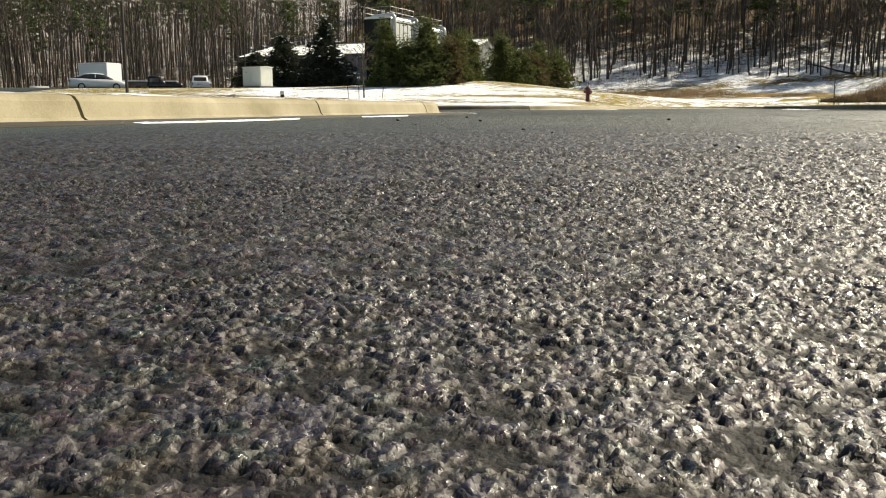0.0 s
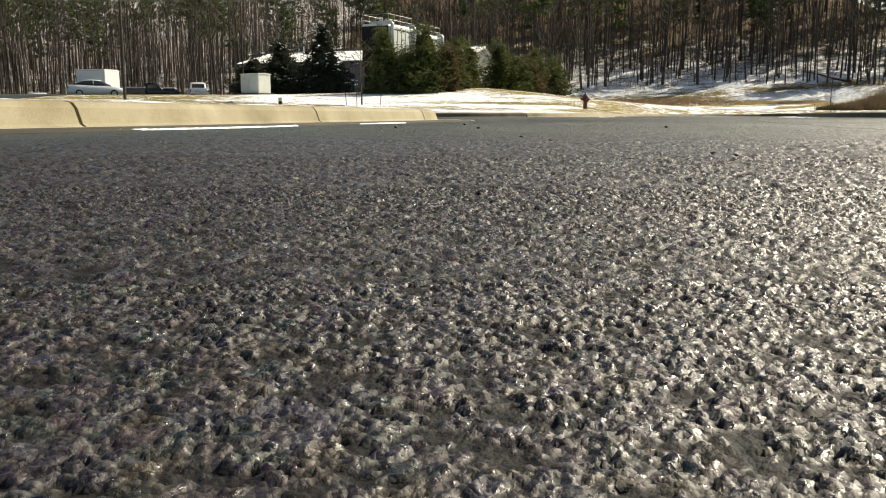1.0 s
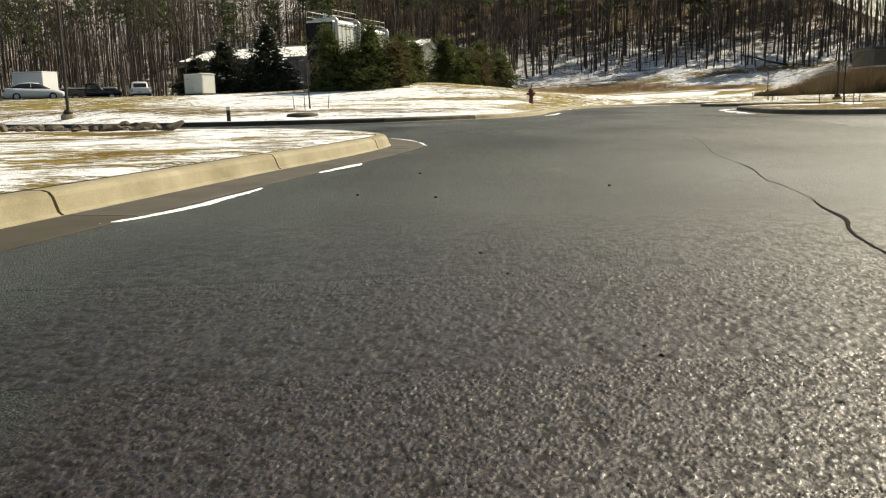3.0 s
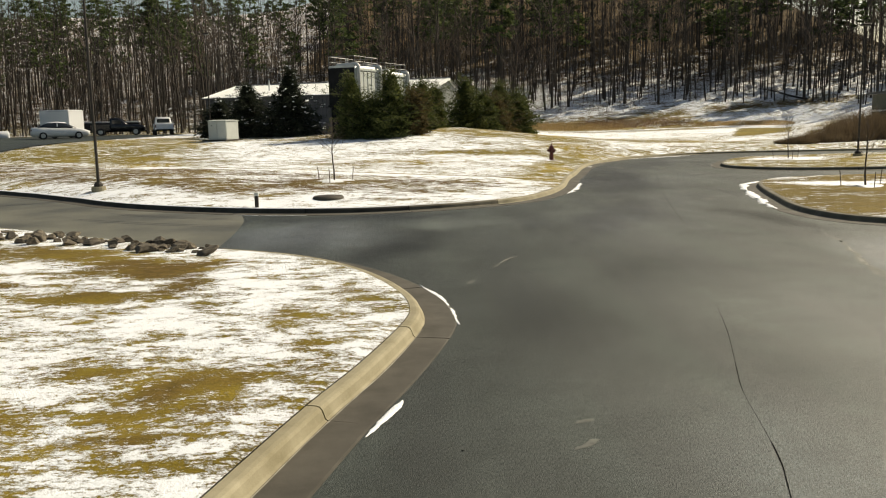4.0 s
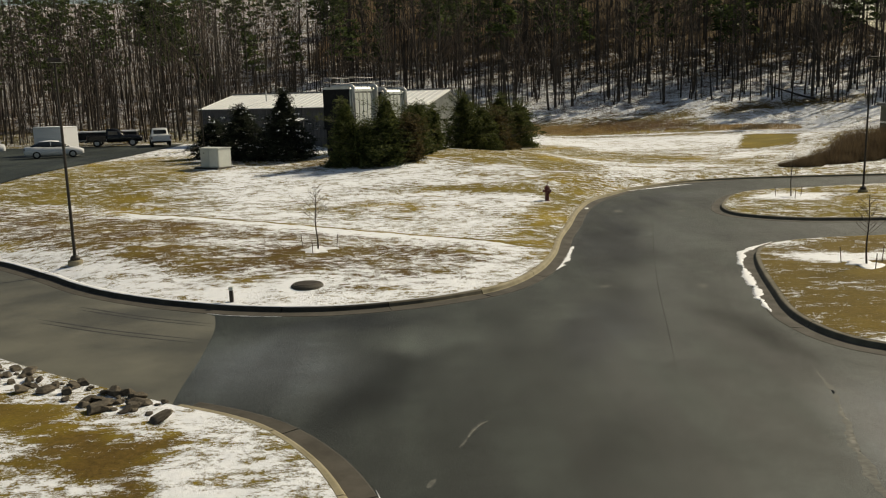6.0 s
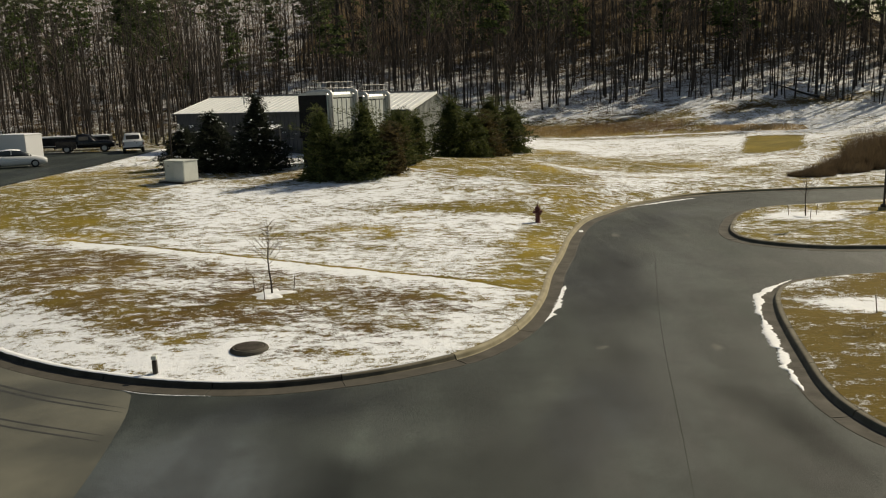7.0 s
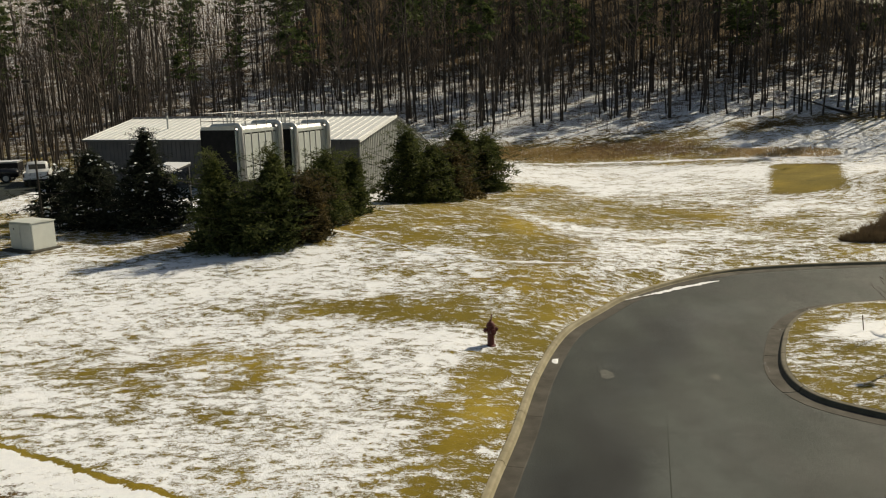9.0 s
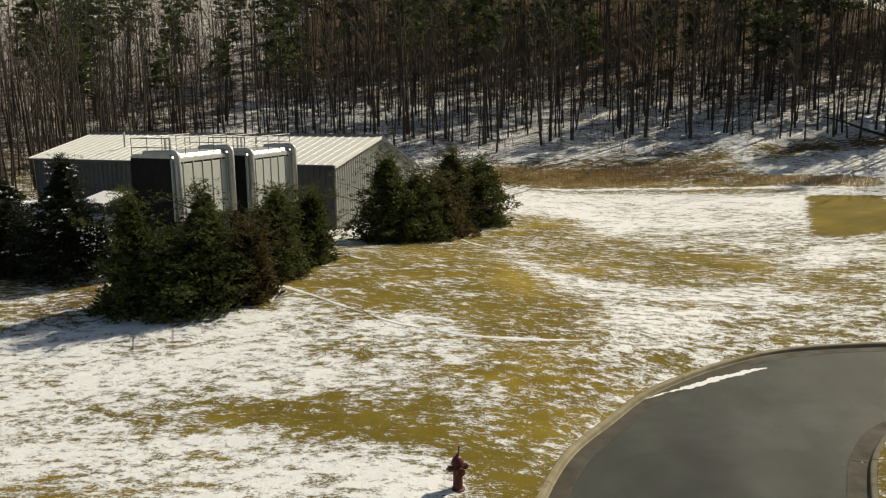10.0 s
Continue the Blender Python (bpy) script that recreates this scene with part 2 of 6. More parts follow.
def lathe(profile, n=16, m=None):
    """A solid of revolution round z from (radius, z) pairs."""
    bm = bmesh.new()
    rings = []
    for r, z in profile:
        if r < 1e-5:
            rings.append([bm.verts.new((0, 0, z))])
        else:
            rings.append([bm.verts.new((r * math.cos(2 * math.pi * i / n), r * math.sin(2 * math.pi * i / n), z)) for i in range(n)])
    for a, b in zip(rings, rings[1:]):
        for i in range(n):
            q = [a[i % len(a)], a[(i + 1) % len(a)], b[(i + 1) % len(b)], b[i % len(b)]]
            q = list(dict.fromkeys(q))
            if len(q) > 2:
                bm.faces.new(q)
    if m is not None:
        bm.transform(m)
    bmesh.ops.recalc_face_normals(bm, faces=bm.faces)
    return bm


def tube(points, radius, n=8, caps=True):
    """A tube along a polyline; radius a number or one per point."""
    P = [Vector(p) for p in points]
    rad = radius if hasattr(radius, "__len__") else [radius] * len(P)
    bm = bmesh.new()
    rings = []
    ref = Vector((0, 0, 1))
    for i, p in enumerate(P):
        d = (P[min(i + 1, len(P) - 1)] - P[max(i - 1, 0)]).normalized()
        if abs(d.dot(ref)) > 0.95:
            ref = Vector((1, 0, 0)) if abs(d.x) < 0.9 else Vector((0, 1, 0))
        u = d.cross(ref).normalized()
        w = u.cross(d).normalized()
        ref = w
        rings.append([bm.verts.new(p + (u * math.cos(2 * math.pi * j / n) + w * math.sin(2 * math.pi * j / n)) * rad[i]) for j in range(n)])
    for a, b in zip(rings, rings[1:]):
        for j in range(n):
            bm.faces.new((a[j], a[(j + 1) % n], b[(j + 1) % n], b[j]))
    if caps:
        bm.faces.new(rings[0][::-1])
        bm.faces.new(rings[-1])
    bmesh.ops.recalc_face_normals(bm, faces=bm.faces)
    return bm


def prism(outline, a, b, axis='y', bevel=0.0):
    """Extrudes a closed outline of 2D points along an axis from a to b."""
    def at3(p, t):
        return {'x': (t, p[0], p[1]), 'y': (p[0], t, p[1]), 'z': (p[0], p[1], t)}[axis]
    bm = bmesh.new()
    lo = [bm.verts.new(at3(p, a)) for p in outline]
    hi = [bm.verts.new(at3(p, b)) for p in outline]
    bm.faces.new(lo)
    bm.faces.new(hi[::-1])
    for i in range(len(lo)):
        j = (i + 1) % len(lo)
        bm.faces.new((lo[i], hi[i], hi[j], lo[j]))
    bmesh.ops.recalc_face_normals(bm, faces=bm.faces)
    if bevel:
        bmesh.ops.bevel(bm, geom=bm.edges[:], offset=bevel, segments=2, affect='EDGES')
    return bm


def smooth_line(points, step=0.25, closed=False):
    """A Catmull-Rom line through the points, resampled evenly."""
    P = np.array(points, float)
    n = len(P)
    out = []
    for i in range(n if closed else n - 1):
        p0 = P[(i - 1) % n] if closed or i > 0 else 2 * P[0] - P[1]
        p1, p2 = P[i], P[(i + 1) % n]
        p3 = P[(i + 2) % n] if closed or i + 2 < n else 2 * P[-1] - P[-2]
        for s in np.linspace(0, 1, 24, endpoint=False):
            out.append(0.5 * (2 * p1 + (p2 - p0) * s + (2 * p0 - 5 * p1 + 4 * p2 - p3) * s * s + (3 * p1 - p0 - 3 * p2 + p3) * s ** 3))
    out.append(P[0] if closed else P[-1])
    out = np.array(out)
    seg = np.r_[0, np.cumsum(np.linalg.norm(np.diff(out, axis=0), axis=1))]
    m = max(2, int(seg[-1] / step))
    s = np.linspace(0, seg[-1], m + 1)
    return np.stack([np.interp(s, seg, out[:, k]) for k in range(out.shape[1])], 1)


# ---- ground plan: the lines of the kerbs' backs, lawn to the left of the way along them ----
KERB_NEAR = smooth_line([(-6.6, -14), (-4.1, -4), (-2.85, 1.2), (-1.94, 4.7), (-1.21, 7.43), (-0.8, 8.75), (-0.47, 9.95), (-0.24, 10.95), (-0.18, 11.6), (-0.30, 12.6), (-0.72, 13.95), (-1.3, 15.15), (-2.15, 16.33), (-3.0, 17.05), (-4.1, 17.7)])
SIDE_EDGE = smooth_line([(-4.1, 17.7), (-8.0, 20.4), (-14, 25.0), (-22, 31.2), (-40, 45)])
KERB_LAWN = smooth_line([(-39, 55), (-23.2, 41.4), (-15.6, 34.75), (-12.5, 31.85), (-10.1, 29.35), (-7.8, 27.6), (-5.5, 26.4), (-3.65, 25.78), (-1.9, 25.58), (-0.2, 25.87), (1.3, 26.4), (3.2, 27.6), (4.62, 29.8), (5.7, 32.8), (6.58, 36.5), (7.58, 39.9), (8.76, 44.2), (10.3, 48.3), (12.12, 51.0), (13.75, 53.1), (16.65, 55.5), (19.55, 57.0), (23, 57.5), (29, 57.45), (45, 57.0), (80, 56)])
ISLAND_NEAR = smooth_line([(40, 35.0), (26, 34.8), (19.5, 34.25), (17.0, 34.1), (15.3, 33.7), (14.2, 33.1), (13.35, 31.9), (12.6, 30.0), (11.9, 27.6), (11.38, 25.6), (11.0, 24.1), (10.82, 22.7), (11.0, 21.2), (11.7, 20.2), (14, 18.6), (22, 16.6), (40, 14.6)])
ISLAND_FAR = smooth_line([(60, 52), (34, 51.8), (27, 51.4), (24, 50.8), (21.3, 50.4), (19.7, 49.65), (18.3, 48.0), (17.2, 45.95), (16.4, 44.1), (16.08, 42.8), (16.1, 41.75), (16.5, 40.9), (17.8, 39.75), (20, 39.1), (26, 38.7), (60, 38.3)])
EAST_EDGE = smooth_line([(60, 10.5), (24, 11.0), (15, 10.0), (11.0, 6.0), (9.0, 0.0), (8.2, -14)])
LAWN_A = np.vstack([KERB_NEAR, SIDE_EDGE[1:], [[-60, 30], [-60, -14]]])
LAWN_B = np.vstack([KERB_LAWN, [[80, 3000], [-3000, 3000], [-3000, 54]]])
LAWN_C = np.vstack([ISLAND_NEAR])
LAWN_D = np.vstack([ISLAND_FAR])
LAWN_E = np.vstack([EAST_EDGE, [[60, -14]]])


def inside(x, y, poly):
    """Whether points lie in a closed polygon."""
    r = np.zeros(x.shape, bool)
    px, py = poly[:, 0], poly[:, 1]
    for i in range(len(poly)):
        x0, y0, x1, y1 = px[i - 1], py[i - 1], px[i], py[i]
        if y0 == y1:
            continue
        c = (y0 > y) != (y1 > y)
        r ^= c & (x < (x1 - x0) * (y - y0) / (y1 - y0) + x0)
    return r


def near_line(x, y, line):
    """Distance to a line and its nearest point."""
    best = np.full(x.shape, 1e9)
    bx, by = np.zeros_like(x), np.zeros_like(y)
    for a, b in zip(line, line[1:]):
        d = b - a
        s = np.clip(((x - a[0]) * d[0] + (y - a[1]) * d[1]) / (d @ d), 0, 1)
        qx, qy = a[0] + s * d[0], a[1] + s * d[1]
        dd = np.hypot(x - qx, y - qy)
        m = dd < best
        best, bx, by = np.where(m, dd, best), np.where(m, qx, bx), np.where(m, qy, by)
    return best, bx, by


def sig(v):
    return 1 / (1 + np.exp(-np.clip(v, -40, 40)))


def rise(x, y):
    """The height of the land over the road, away from the kerbs."""
    x, y = np.asarray(x, float), np.asarray(y, float)
    z = 0.30 * (1 - np.exp(-np.maximum(0, y - 24) / 10.0)) * sig((y - 22) / 1.5)
    z = z + 0.92 * sig((y - 52) / 3.5) * sig((13 - x) / 3.2)
    z = z + 0.30 * np.exp(-((x + 11) / 8) ** 2 - ((y - 35) / 8) ** 2) + 0.22 * sig((-8 - x) / 2.5) * sig((y - 50) / 4)
    z = z + 0.40 * np.exp(-((x - 35) / 10) ** 2 - ((y - 91) / 9) ** 2)
    z = z + 0.48 * np.exp(-((x - 1) / 9) ** 2 - ((y - 63) / 8) ** 2) + 0.35 * np.exp(-((x - 2) / 8) ** 2 - ((y - 66) / 5.5) ** 2)
    foot = 106 - 0.35 * np.clip(x - 12, -10, 60)
    up = 4 * np.log1p(np.exp(np.clip((y - foot) / 4, -30, 60)))
    z = z + 1.5 * np.exp(-((x - 42) / 8) ** 2 - ((y - 78) / 6) ** 2)
    steep = 0.20 - 0.02 * sig((-38 - x) / 7)
    z = z + 0.10 * np.minimum(np.maximum(0, up - 40), 260) * sig((x + 10) / 12)
    z = z + steep * np.minimum(up, 280) + 0.02 * np.maximum(0, up - 280)
    return z


def ground_z(x, y):
    """The height of the lawns at a place."""
    x, y = np.atleast_1d(np.asarray(x, float)), np.atleast_1d(np.asarray(y, float))
    d = np.full(x.shape, 1e9)
    for line in (KERB_LAWN,):
        d = np.minimum(d, near_line(x, y, line[::4])[0])
    b = inside(x, y, LAWN_B)
    z = 0.13 + np.where(b, rise(x, y) * np.clip(d / 3.0, 0, 1) ** 0.7, 0.03)
    return z


def gz(x, y):
    if y > 62 or (y > 60.4 and x > 5):
        return 0.13 + float(rise(x, y))
    return float(ground_z([x], [y])[0])


def axis_steps(marks):
    """Coordinates from (place, step) marks, the step changing between them."""
    out = [marks[0][0]]
    for (a, s), (b, t) in zip(marks, marks[1:]):
        while out[-1] < b - 1e-6:
            f = (out[-1] - a) / (b - a)
            out.append(min(b, out[-1] + s + (t - s) * f))
    return np.array(out)


def lawn_sheet():
    xs = axis_steps([(-3000, 400), (-400, 60), (-110, 6), (-45, 1.2), (-18, 0.45), (-10, 0.22), (1, 0.22), (3, 0.42), (20, 0.45), (45, 1.0), (110, 5), (400, 60), (3000, 400)])
    ys = axis_steps([(-14, 0.8), (2, 0.36), (6, 0.22), (18, 0.22), (20, 0.42), (60, 0.45), (90, 0.9), (130, 2.0), (260, 8), (500, 60), (3000, 500)])
    gx, gy = np.meshgrid(xs, ys, indexing='ij')
    x, y = gx.ravel().copy(), gy.ravel().copy()
    cell_x = np.gradient(xs)[:, None].repeat(len(ys), 1).ravel()
    cell_y = np.gradient(ys)[None, :].repeat(len(xs), 0).ravel()
    # grid corners close to a kerb's back move onto it
    moved = np.zeros(x.shape, bool)
    for line in (KERB_NEAR, SIDE_EDGE, KERB_LAWN, ISLAND_NEAR, ISLAND_FAR, EAST_EDGE):
        lo, hi = line.min(0) - 3, line.max(0) + 3
        idx = np.nonzero((x > lo[0]) & (x < hi[0]) & (y > lo[1]) & (y < hi[1]) & ~moved)[0]
        d, qx, qy = near_line(x[idx], y[idx], line)
        m = d < 0.52 * np.maximum(cell_x[idx], cell_y[idx])
        k = idx[m]
        x[k], y[k], moved[k] = qx[m], qy[m], True
    ni, nj = len(xs), len(ys)
    q = np.arange(ni * nj).reshape(ni, nj)
    quads = np.stack([q[:-1, :-1], q[1:, :-1], q[1:, 1:], q[:-1, 1:]], -1).reshape(-1, 4)
    other = moved[quads[:, 1]] & moved[quads[:, 3]] & ~(moved[quads[:, 0]] & moved[quads[:, 2]])
    faces = np.vstack([np.where(other[:, None], quads[:, [0, 1, 3]], quads[:, [0, 1, 2]]),
                       np.where(other[:, None], quads[:, [1, 2, 3]], quads[:, [0, 2, 3]])])
    area = (x[faces[:, 1]] - x[faces[:, 0]]) * (y[faces[:, 2]] - y[faces[:, 0]]) - (x[faces[:, 2]] - x[faces[:, 0]]) * (y[faces[:, 1]] - y[faces[:, 0]])
    faces = faces[area > 1e-5]
    cx, cy = x[faces].mean(1), y[faces].mean(1)
    keep = np.zeros(len(faces), bool)
    for poly in (LAWN_A, LAWN_B, LAWN_C, LAWN_D, LAWN_E):
        keep |= inside(cx, cy, poly)
    keep |= (np.abs(cx) > 70) & (cy < 62)
    faces = faces[keep]
    z = ground_z(x, y)
    wob = np.array([noise.noise(Vector((a * 0.8, b * 0.8, 0))) + 0.5 * noise.noise(Vector((a * 2.3, b * 2.3, 5))) for a, b in zip(x, y)])
    z = z + np.where(moved, -0.01, 0.025 * wob)
    # how far the snow has melted or is thinned for shade, place by place, with ragged limits
    wx = np.array([noise.noise(Vector((a * 0.35, b * 0.35, 3))) + 0.5 * noise.noise(Vector((a, b, 8))) for a, b in zip(x, y)])
    wy = np.array([noise.noise(Vector((a * 0.35, b * 0.5, 13))) + 0.5 * noise.noise(Vector((a, b, 18))) for a, b in zip(x, y)])
    inA, inB, inC, inD = (inside(x, y, p) for p in (LAWN_A, LAWN_B, LAWN_C, LAWN_D))
    inB |= (y > 62)
    u, v = x + 1.3 * wx, y + 1.1 * wy
    d = near_line(x, y, KERB_LAWN[::3])[0] + 0.5 * wx
    s = np.full(x.shape, 0.50)
    s[inA] = 0.585
    ia = np.nonzero(inA & (x > -14) & (y > 2))[0]
    jx = np.array([0.36 * noise.noise(Vector((a * 1.6, b * 1.6, 31))) + 0.26 * noise.noise(Vector((a * 4.5, b * 4.5, 41))) for a, b in zip(x[ia], y[ia])])
    jy = np.array([0.45 * noise.noise(Vector((a * 1.6, b * 1.6, 51))) + 0.32 * noise.noise(Vector((a * 4.5, b * 4.5, 61))) for a, b in zip(x[ia], y[ia])])
    # bare patches of the near lawn
    for cx, cy, rx, ry in ((-8.2, 17.9, 0.9, 0.8), (-6.9, 17.2, 0.9, 0.7), (-5.6, 15.9, 0.75, 0.8), (-4.5, 15.1, 0.7, 0.55), (-3.85, 13.8, 0.34, 0.85), (-5.3, 15.4, 0.8, 0.55), (-5.6, 12.9, 0.65, 0.45), (-4.7, 12.7, 0.5, 0.45), (-4.1, 11.8, 0.22, 0.4),
                           (-4.0, 15.75, 0.55, 0.35), (-1.05, 12.95, 0.36, 0.3), (-1.82, 11.55, 0.24, 0.36), (-1.31, 9.4, 0.30, 0.75), (-2.17, 8.5, 0.45, 0.42), (-2.73, 7.95, 0.36, 0.48), (-1.86, 7.56, 0.28, 0.28), (-3.83, 8.96, 0.28, 0.4), (-3.34, 8.62, 0.22, 0.3), (-2.61, 6.86, 0.42, 0.25), (-3.94, 7.43, 0.2, 0.24), (-9.8, 18.2, 1.0, 0.8), (-7.3, 13.9, 0.9, 0.35)):
        ra = np.hypot((x[ia] + jx - cx) / rx, (y[ia] + jy - cy) / ry)
        s[ia] += (0.235 - s[ia]) * np.exp(-(ra / 1.12) ** 4)
    s[inC] = 0.27
    s[inC & (np.hypot((u - 17.0) / 3.0, (v - 30.2) / 0.8) < 1)] = 0.75
    s[inC & (np.hypot((u - 15.2) / 1.2, (v - 33.6) / 0.5) < 1)] = 0.7
    s[inD] = 0.38
    s[inD & (np.hypot((u - 21.3) / 2.2, (v - 47.2) / 1.6) < 1)] = 0.7
    cut = 36.75 - 0.565 * x

    def spot(cx, cy, rx, ry, turn=0.0):
        """1 inside a soft ragged oval, falling to 0 outside it."""
        c, w = math.cos(radians(turn)), math.sin(radians(turn))
        a, b = ((u - cx) * c + (v - cy) * w) / rx, (-(u - cx) * w + (v - cy) * c) / ry
        return np.exp(-(a * a + b * b) ** 2)

    def put(old, val, w):
        return old + (val - old) * np.clip(w, 0, 1)

    f = np.where(v < cut, 0.47, 0.575)
    f = np.where((x < -6) & (v < cut - 1.5), 0.41, f)
    up = sig((v - cut) / 0.5)
    f = put(f, 0.645, up * sig((3.2 - u) / 1.8) * sig((v - 47) / 1.0) * sig((60 - v) / 1.5))
    f = put(f, 0.475, up * sig((u - 4.5) / 1.2) * sig((v - 49) / 1.0))
    f = put(f, 0.30, up * sig((-11 - u) / 1.2) * sig((54 - v) / 1.0))
    f = put(f, 0.38, sig((-13 - u) / 1.0) * sig((v - 53) / 1.0) * sig((60 - v) / 1.5))
    f = put(f, 0.35, spot(-19.5, 63.0, 5.0, 10.0, 0))
    f = put(f, 0.36, spot(-2.2, 44.8, 4.2, 0.7, -3))
    f = put(f, 0.42, spot(-0.5, 41.0, 2.5, 0.8, -20))
    # bare strips of grass with snow between them, left by the wind
    f = put(f, 0.34, spot(3.5, 50.0, 5.5, 1.1, -6))
    f = put(f, 0.35, spot(7.8, 49.3, 2.6, 1.9, 0))
    f = put(f, 0.62, spot(8.9, 51.6, 1.0, 0.6, 20))
    f = put(f, 0.60, spot(3.0, 55.2, 3.2, 2.4, -20))
    f = put(f, 0.40, spot(6.6, 53.2, 1.6, 1.0, 0))
    f = put(f, 0.31, spot(4.4, 64.0, 3.6, 5.6, -24))
    f = put(f, 0.33, spot(10.0, 59.2, 3.4, 2.6, -10))
    f = put(f, 0.33, spot(8.4, 67.5, 3.6, 8.5, 12))
    f = put(f, 0.56, spot(6.4, 58.9, 2.4, 0.8, -38))
    f = put(f, 0.50, spot(6.2, 62.2, 2.2, 0.8, -10))
    f = put(f, 0.37, spot(19.0, 70.0, 6.0, 5.0, 0))
    f = put(f, 0.60, spot(12.9, 65.8, 0.9, 7.5, 20))
    f = put(f, 0.60, spot(17.0, 60.0, 4.0, 2.0, 8))
    f = put(f, 0.57, spot(21.5, 64.2, 4.5, 1.3, 10))
    f = put(f, 0.58, spot(13.8, 57.2, 3.0, 0.7, 4))
    f = put(f, 0.53, spot(22.0, 75.5, 7.5, 1.0, 3))
    f = put(f, 0.57, spot(30.0, 71.0, 6.0, 1.6, 6))
    f = put(f, 0.40, spot(27.0, 68.0, 5.0, 1.2, 0))
    f = put(f, 0.66, sig((v - 80.5) / 1.0) * sig((u - 12.5) / 1.2))
    f = put(f, 0.34, spot(12.5, 79.0, 2.4, 3.2, 0))
    f = put(f, 0.66, (d < 1.9) * (x < 5) * (y < 36))
    f = put(f, 0.34, (d < 2.2) * sig((x - 4.2) / 0.4) * sig((v - 30.5) / 0.6) * sig((54 - y) / 1.0))
    u, v = x + 0.5 * wx, y + 0.45 * wy
    # bare straw beside the evergreens and towards the woods
    for cx, cy, rx, ry in ((2.3, 62.9, 2.4, 2.2), (5.2, 68.1, 2.7, 4.0), (8.9, 74.4, 2.5, 4.6), (10.9, 58.2, 3.0, 2.0), (10.4, 63.6, 1.7, 2.0), (13.8, 81.5, 3.2, 5.0), (21.1, 69.9, 3.7, 4.0), (25.3, 64.5, 2.1, 2.2), (14.0, 69.7, 3.0, 2.2), (11.7, 62.0, 1.4, 1.6),
                           (6.8, 59.1, 3.6, 3.0), (16.2, 74.5, 3.6, 3.2), (-16.6, 52.1, 2.4, 3.2), (-21.6, 62.2, 2.3, 5.0), (10.3, 52.1, 1.9, 1.8), (11.1, 47.8, 1.0, 1.7)):
        f = put(f, 0.355, spot(cx, cy, rx, ry, -14))
    # bare straw in the front lawn
    for cx, cy, rx, ry in ((9.1, 52.4, 2.2, 1.0), (3.9, 50.0, 3.6, 0.6), (8.7, 48.8, 1.6, 1.0), (-1.9, 46.0, 1.0, 0.35), (2.9, 49.9, 2.0, 0.8), (7.2, 49.1, 2.1, 0.7), (-1.7, 45.2, 2.6, 0.6), (7.8, 42.2, 0.5, 0.8), (0.8, 44.3, 1.2, 0.3), (4.5, 54.4, 1.4, 0.5), (-2.6, 43.4, 1.4, 0.6), (0.4, 43.6, 0.9, 0.6), (6.7, 39.0, 0.7, 2.4), (5.4, 34.0, 0.5, 1.2)):
        f = put(f, 0.35, spot(cx, cy, rx, ry))
    # unbroken snow
    for cx, cy, rx, ry in ((29.5, 86.0, 3.6, 5.0), (22.8, 89.0, 4.0, 4.6), (20.0, 63.6, 3.2, 1.3), (13.7, 63.1, 2.5, 1.2), (29.3, 72.9, 3.0, 1.4), (-0.4, 54.4, 4.2, 2.2), (4.9, 56.3, 2.5, 0.9), (-0.2, 48.2, 3.4, 1.3), (8.9, 50.6, 0.9, 0.5), (6.7, 46.2, 0.9, 0.5), (6.6, 57.6, 1.0, 0.8),
                           (4.1, 47.0, 2.2, 0.8), (-4.5, 49.4, 2.6, 1.2), (2.8, 52.7, 2.0, 0.7), (-5.6, 54.0, 2.9, 1.8), (-10.1, 51.2, 4.0, 2.4), (-7.5, 57.7, 3.4, 2.6), (4.7, 45.6, 2.2, 1.2), (-6.8, 35.1, 1.8, 0.8), (1.0, 28.0, 2.2, 0.7), (4.2, 31.3, 1.0, 0.9), (15.7, 58.4, 2.9, 1.2)):
        f = put(f, 0.60, spot(cx, cy, rx, ry))
    # trodden brown turf below the mown edge
    for cx, cy, rx, ry in ((-11.3, 40.2, 2.7, 1.6), (-1.4, 31.6, 1.5, 0.9), (-3.9, 30.9, 1.3, 0.6), (1.0, 32.4, 1.9, 0.7), (3.3, 33.3, 1.6, 0.6), (-6.1, 30.2, 1.3, 0.5)):
        f = put(f, 0.36, spot(cx, cy, rx, ry))
    f = put(f, 0.72, spot(6.5, 46.6, 1.5, 0.7, 10))
    f = put(f, 0.30, spot(-3.1, 33.1, 1.9, 1.2, 0))
    f = put(f, 0.30, spot(-5.0, 31.5, 2.3, 0.45, 40))
    f = put(f, 0.78, spot(-2.9, 28.1, 1.4, 0.75, 0))
    # brown ground round the evergreens; its thinner snow also paints in their shade
    mulch = np.maximum(spot(-4.2, 60.0, 4.6, 2.4, -12), np.maximum(spot(-10.0, 65.2, 6.0, 3.0, -25), spot(0.6, 66.5, 1.8, 5.0, -20)))
    f = put(f, 0.42, spot(-8.3, 61.0, 5.0, 3.2, -20))
    f = put(f, 0.40, mulch)
    s = np.where(inB, f, s)
    s[inB & (x > -24) & (x < -17.5) & (y > 84)] = 0.95
    foot = 106 - 0.35 * np.clip(x - 12, -10, 60)
    lit = sig((v - np.where(x > 8, np.maximum(foot + 4, np.where(x > 36, 114.5, 111.5)), foot + 4)) / 1.5) * inB
    # litter shows uphill; the thinner snow also stands in for shade under the trees
    s = np.where(lit > 0.5, 0.535 - 0.40 * np.clip((y - foot - 28) / 45, 0, 1), s)
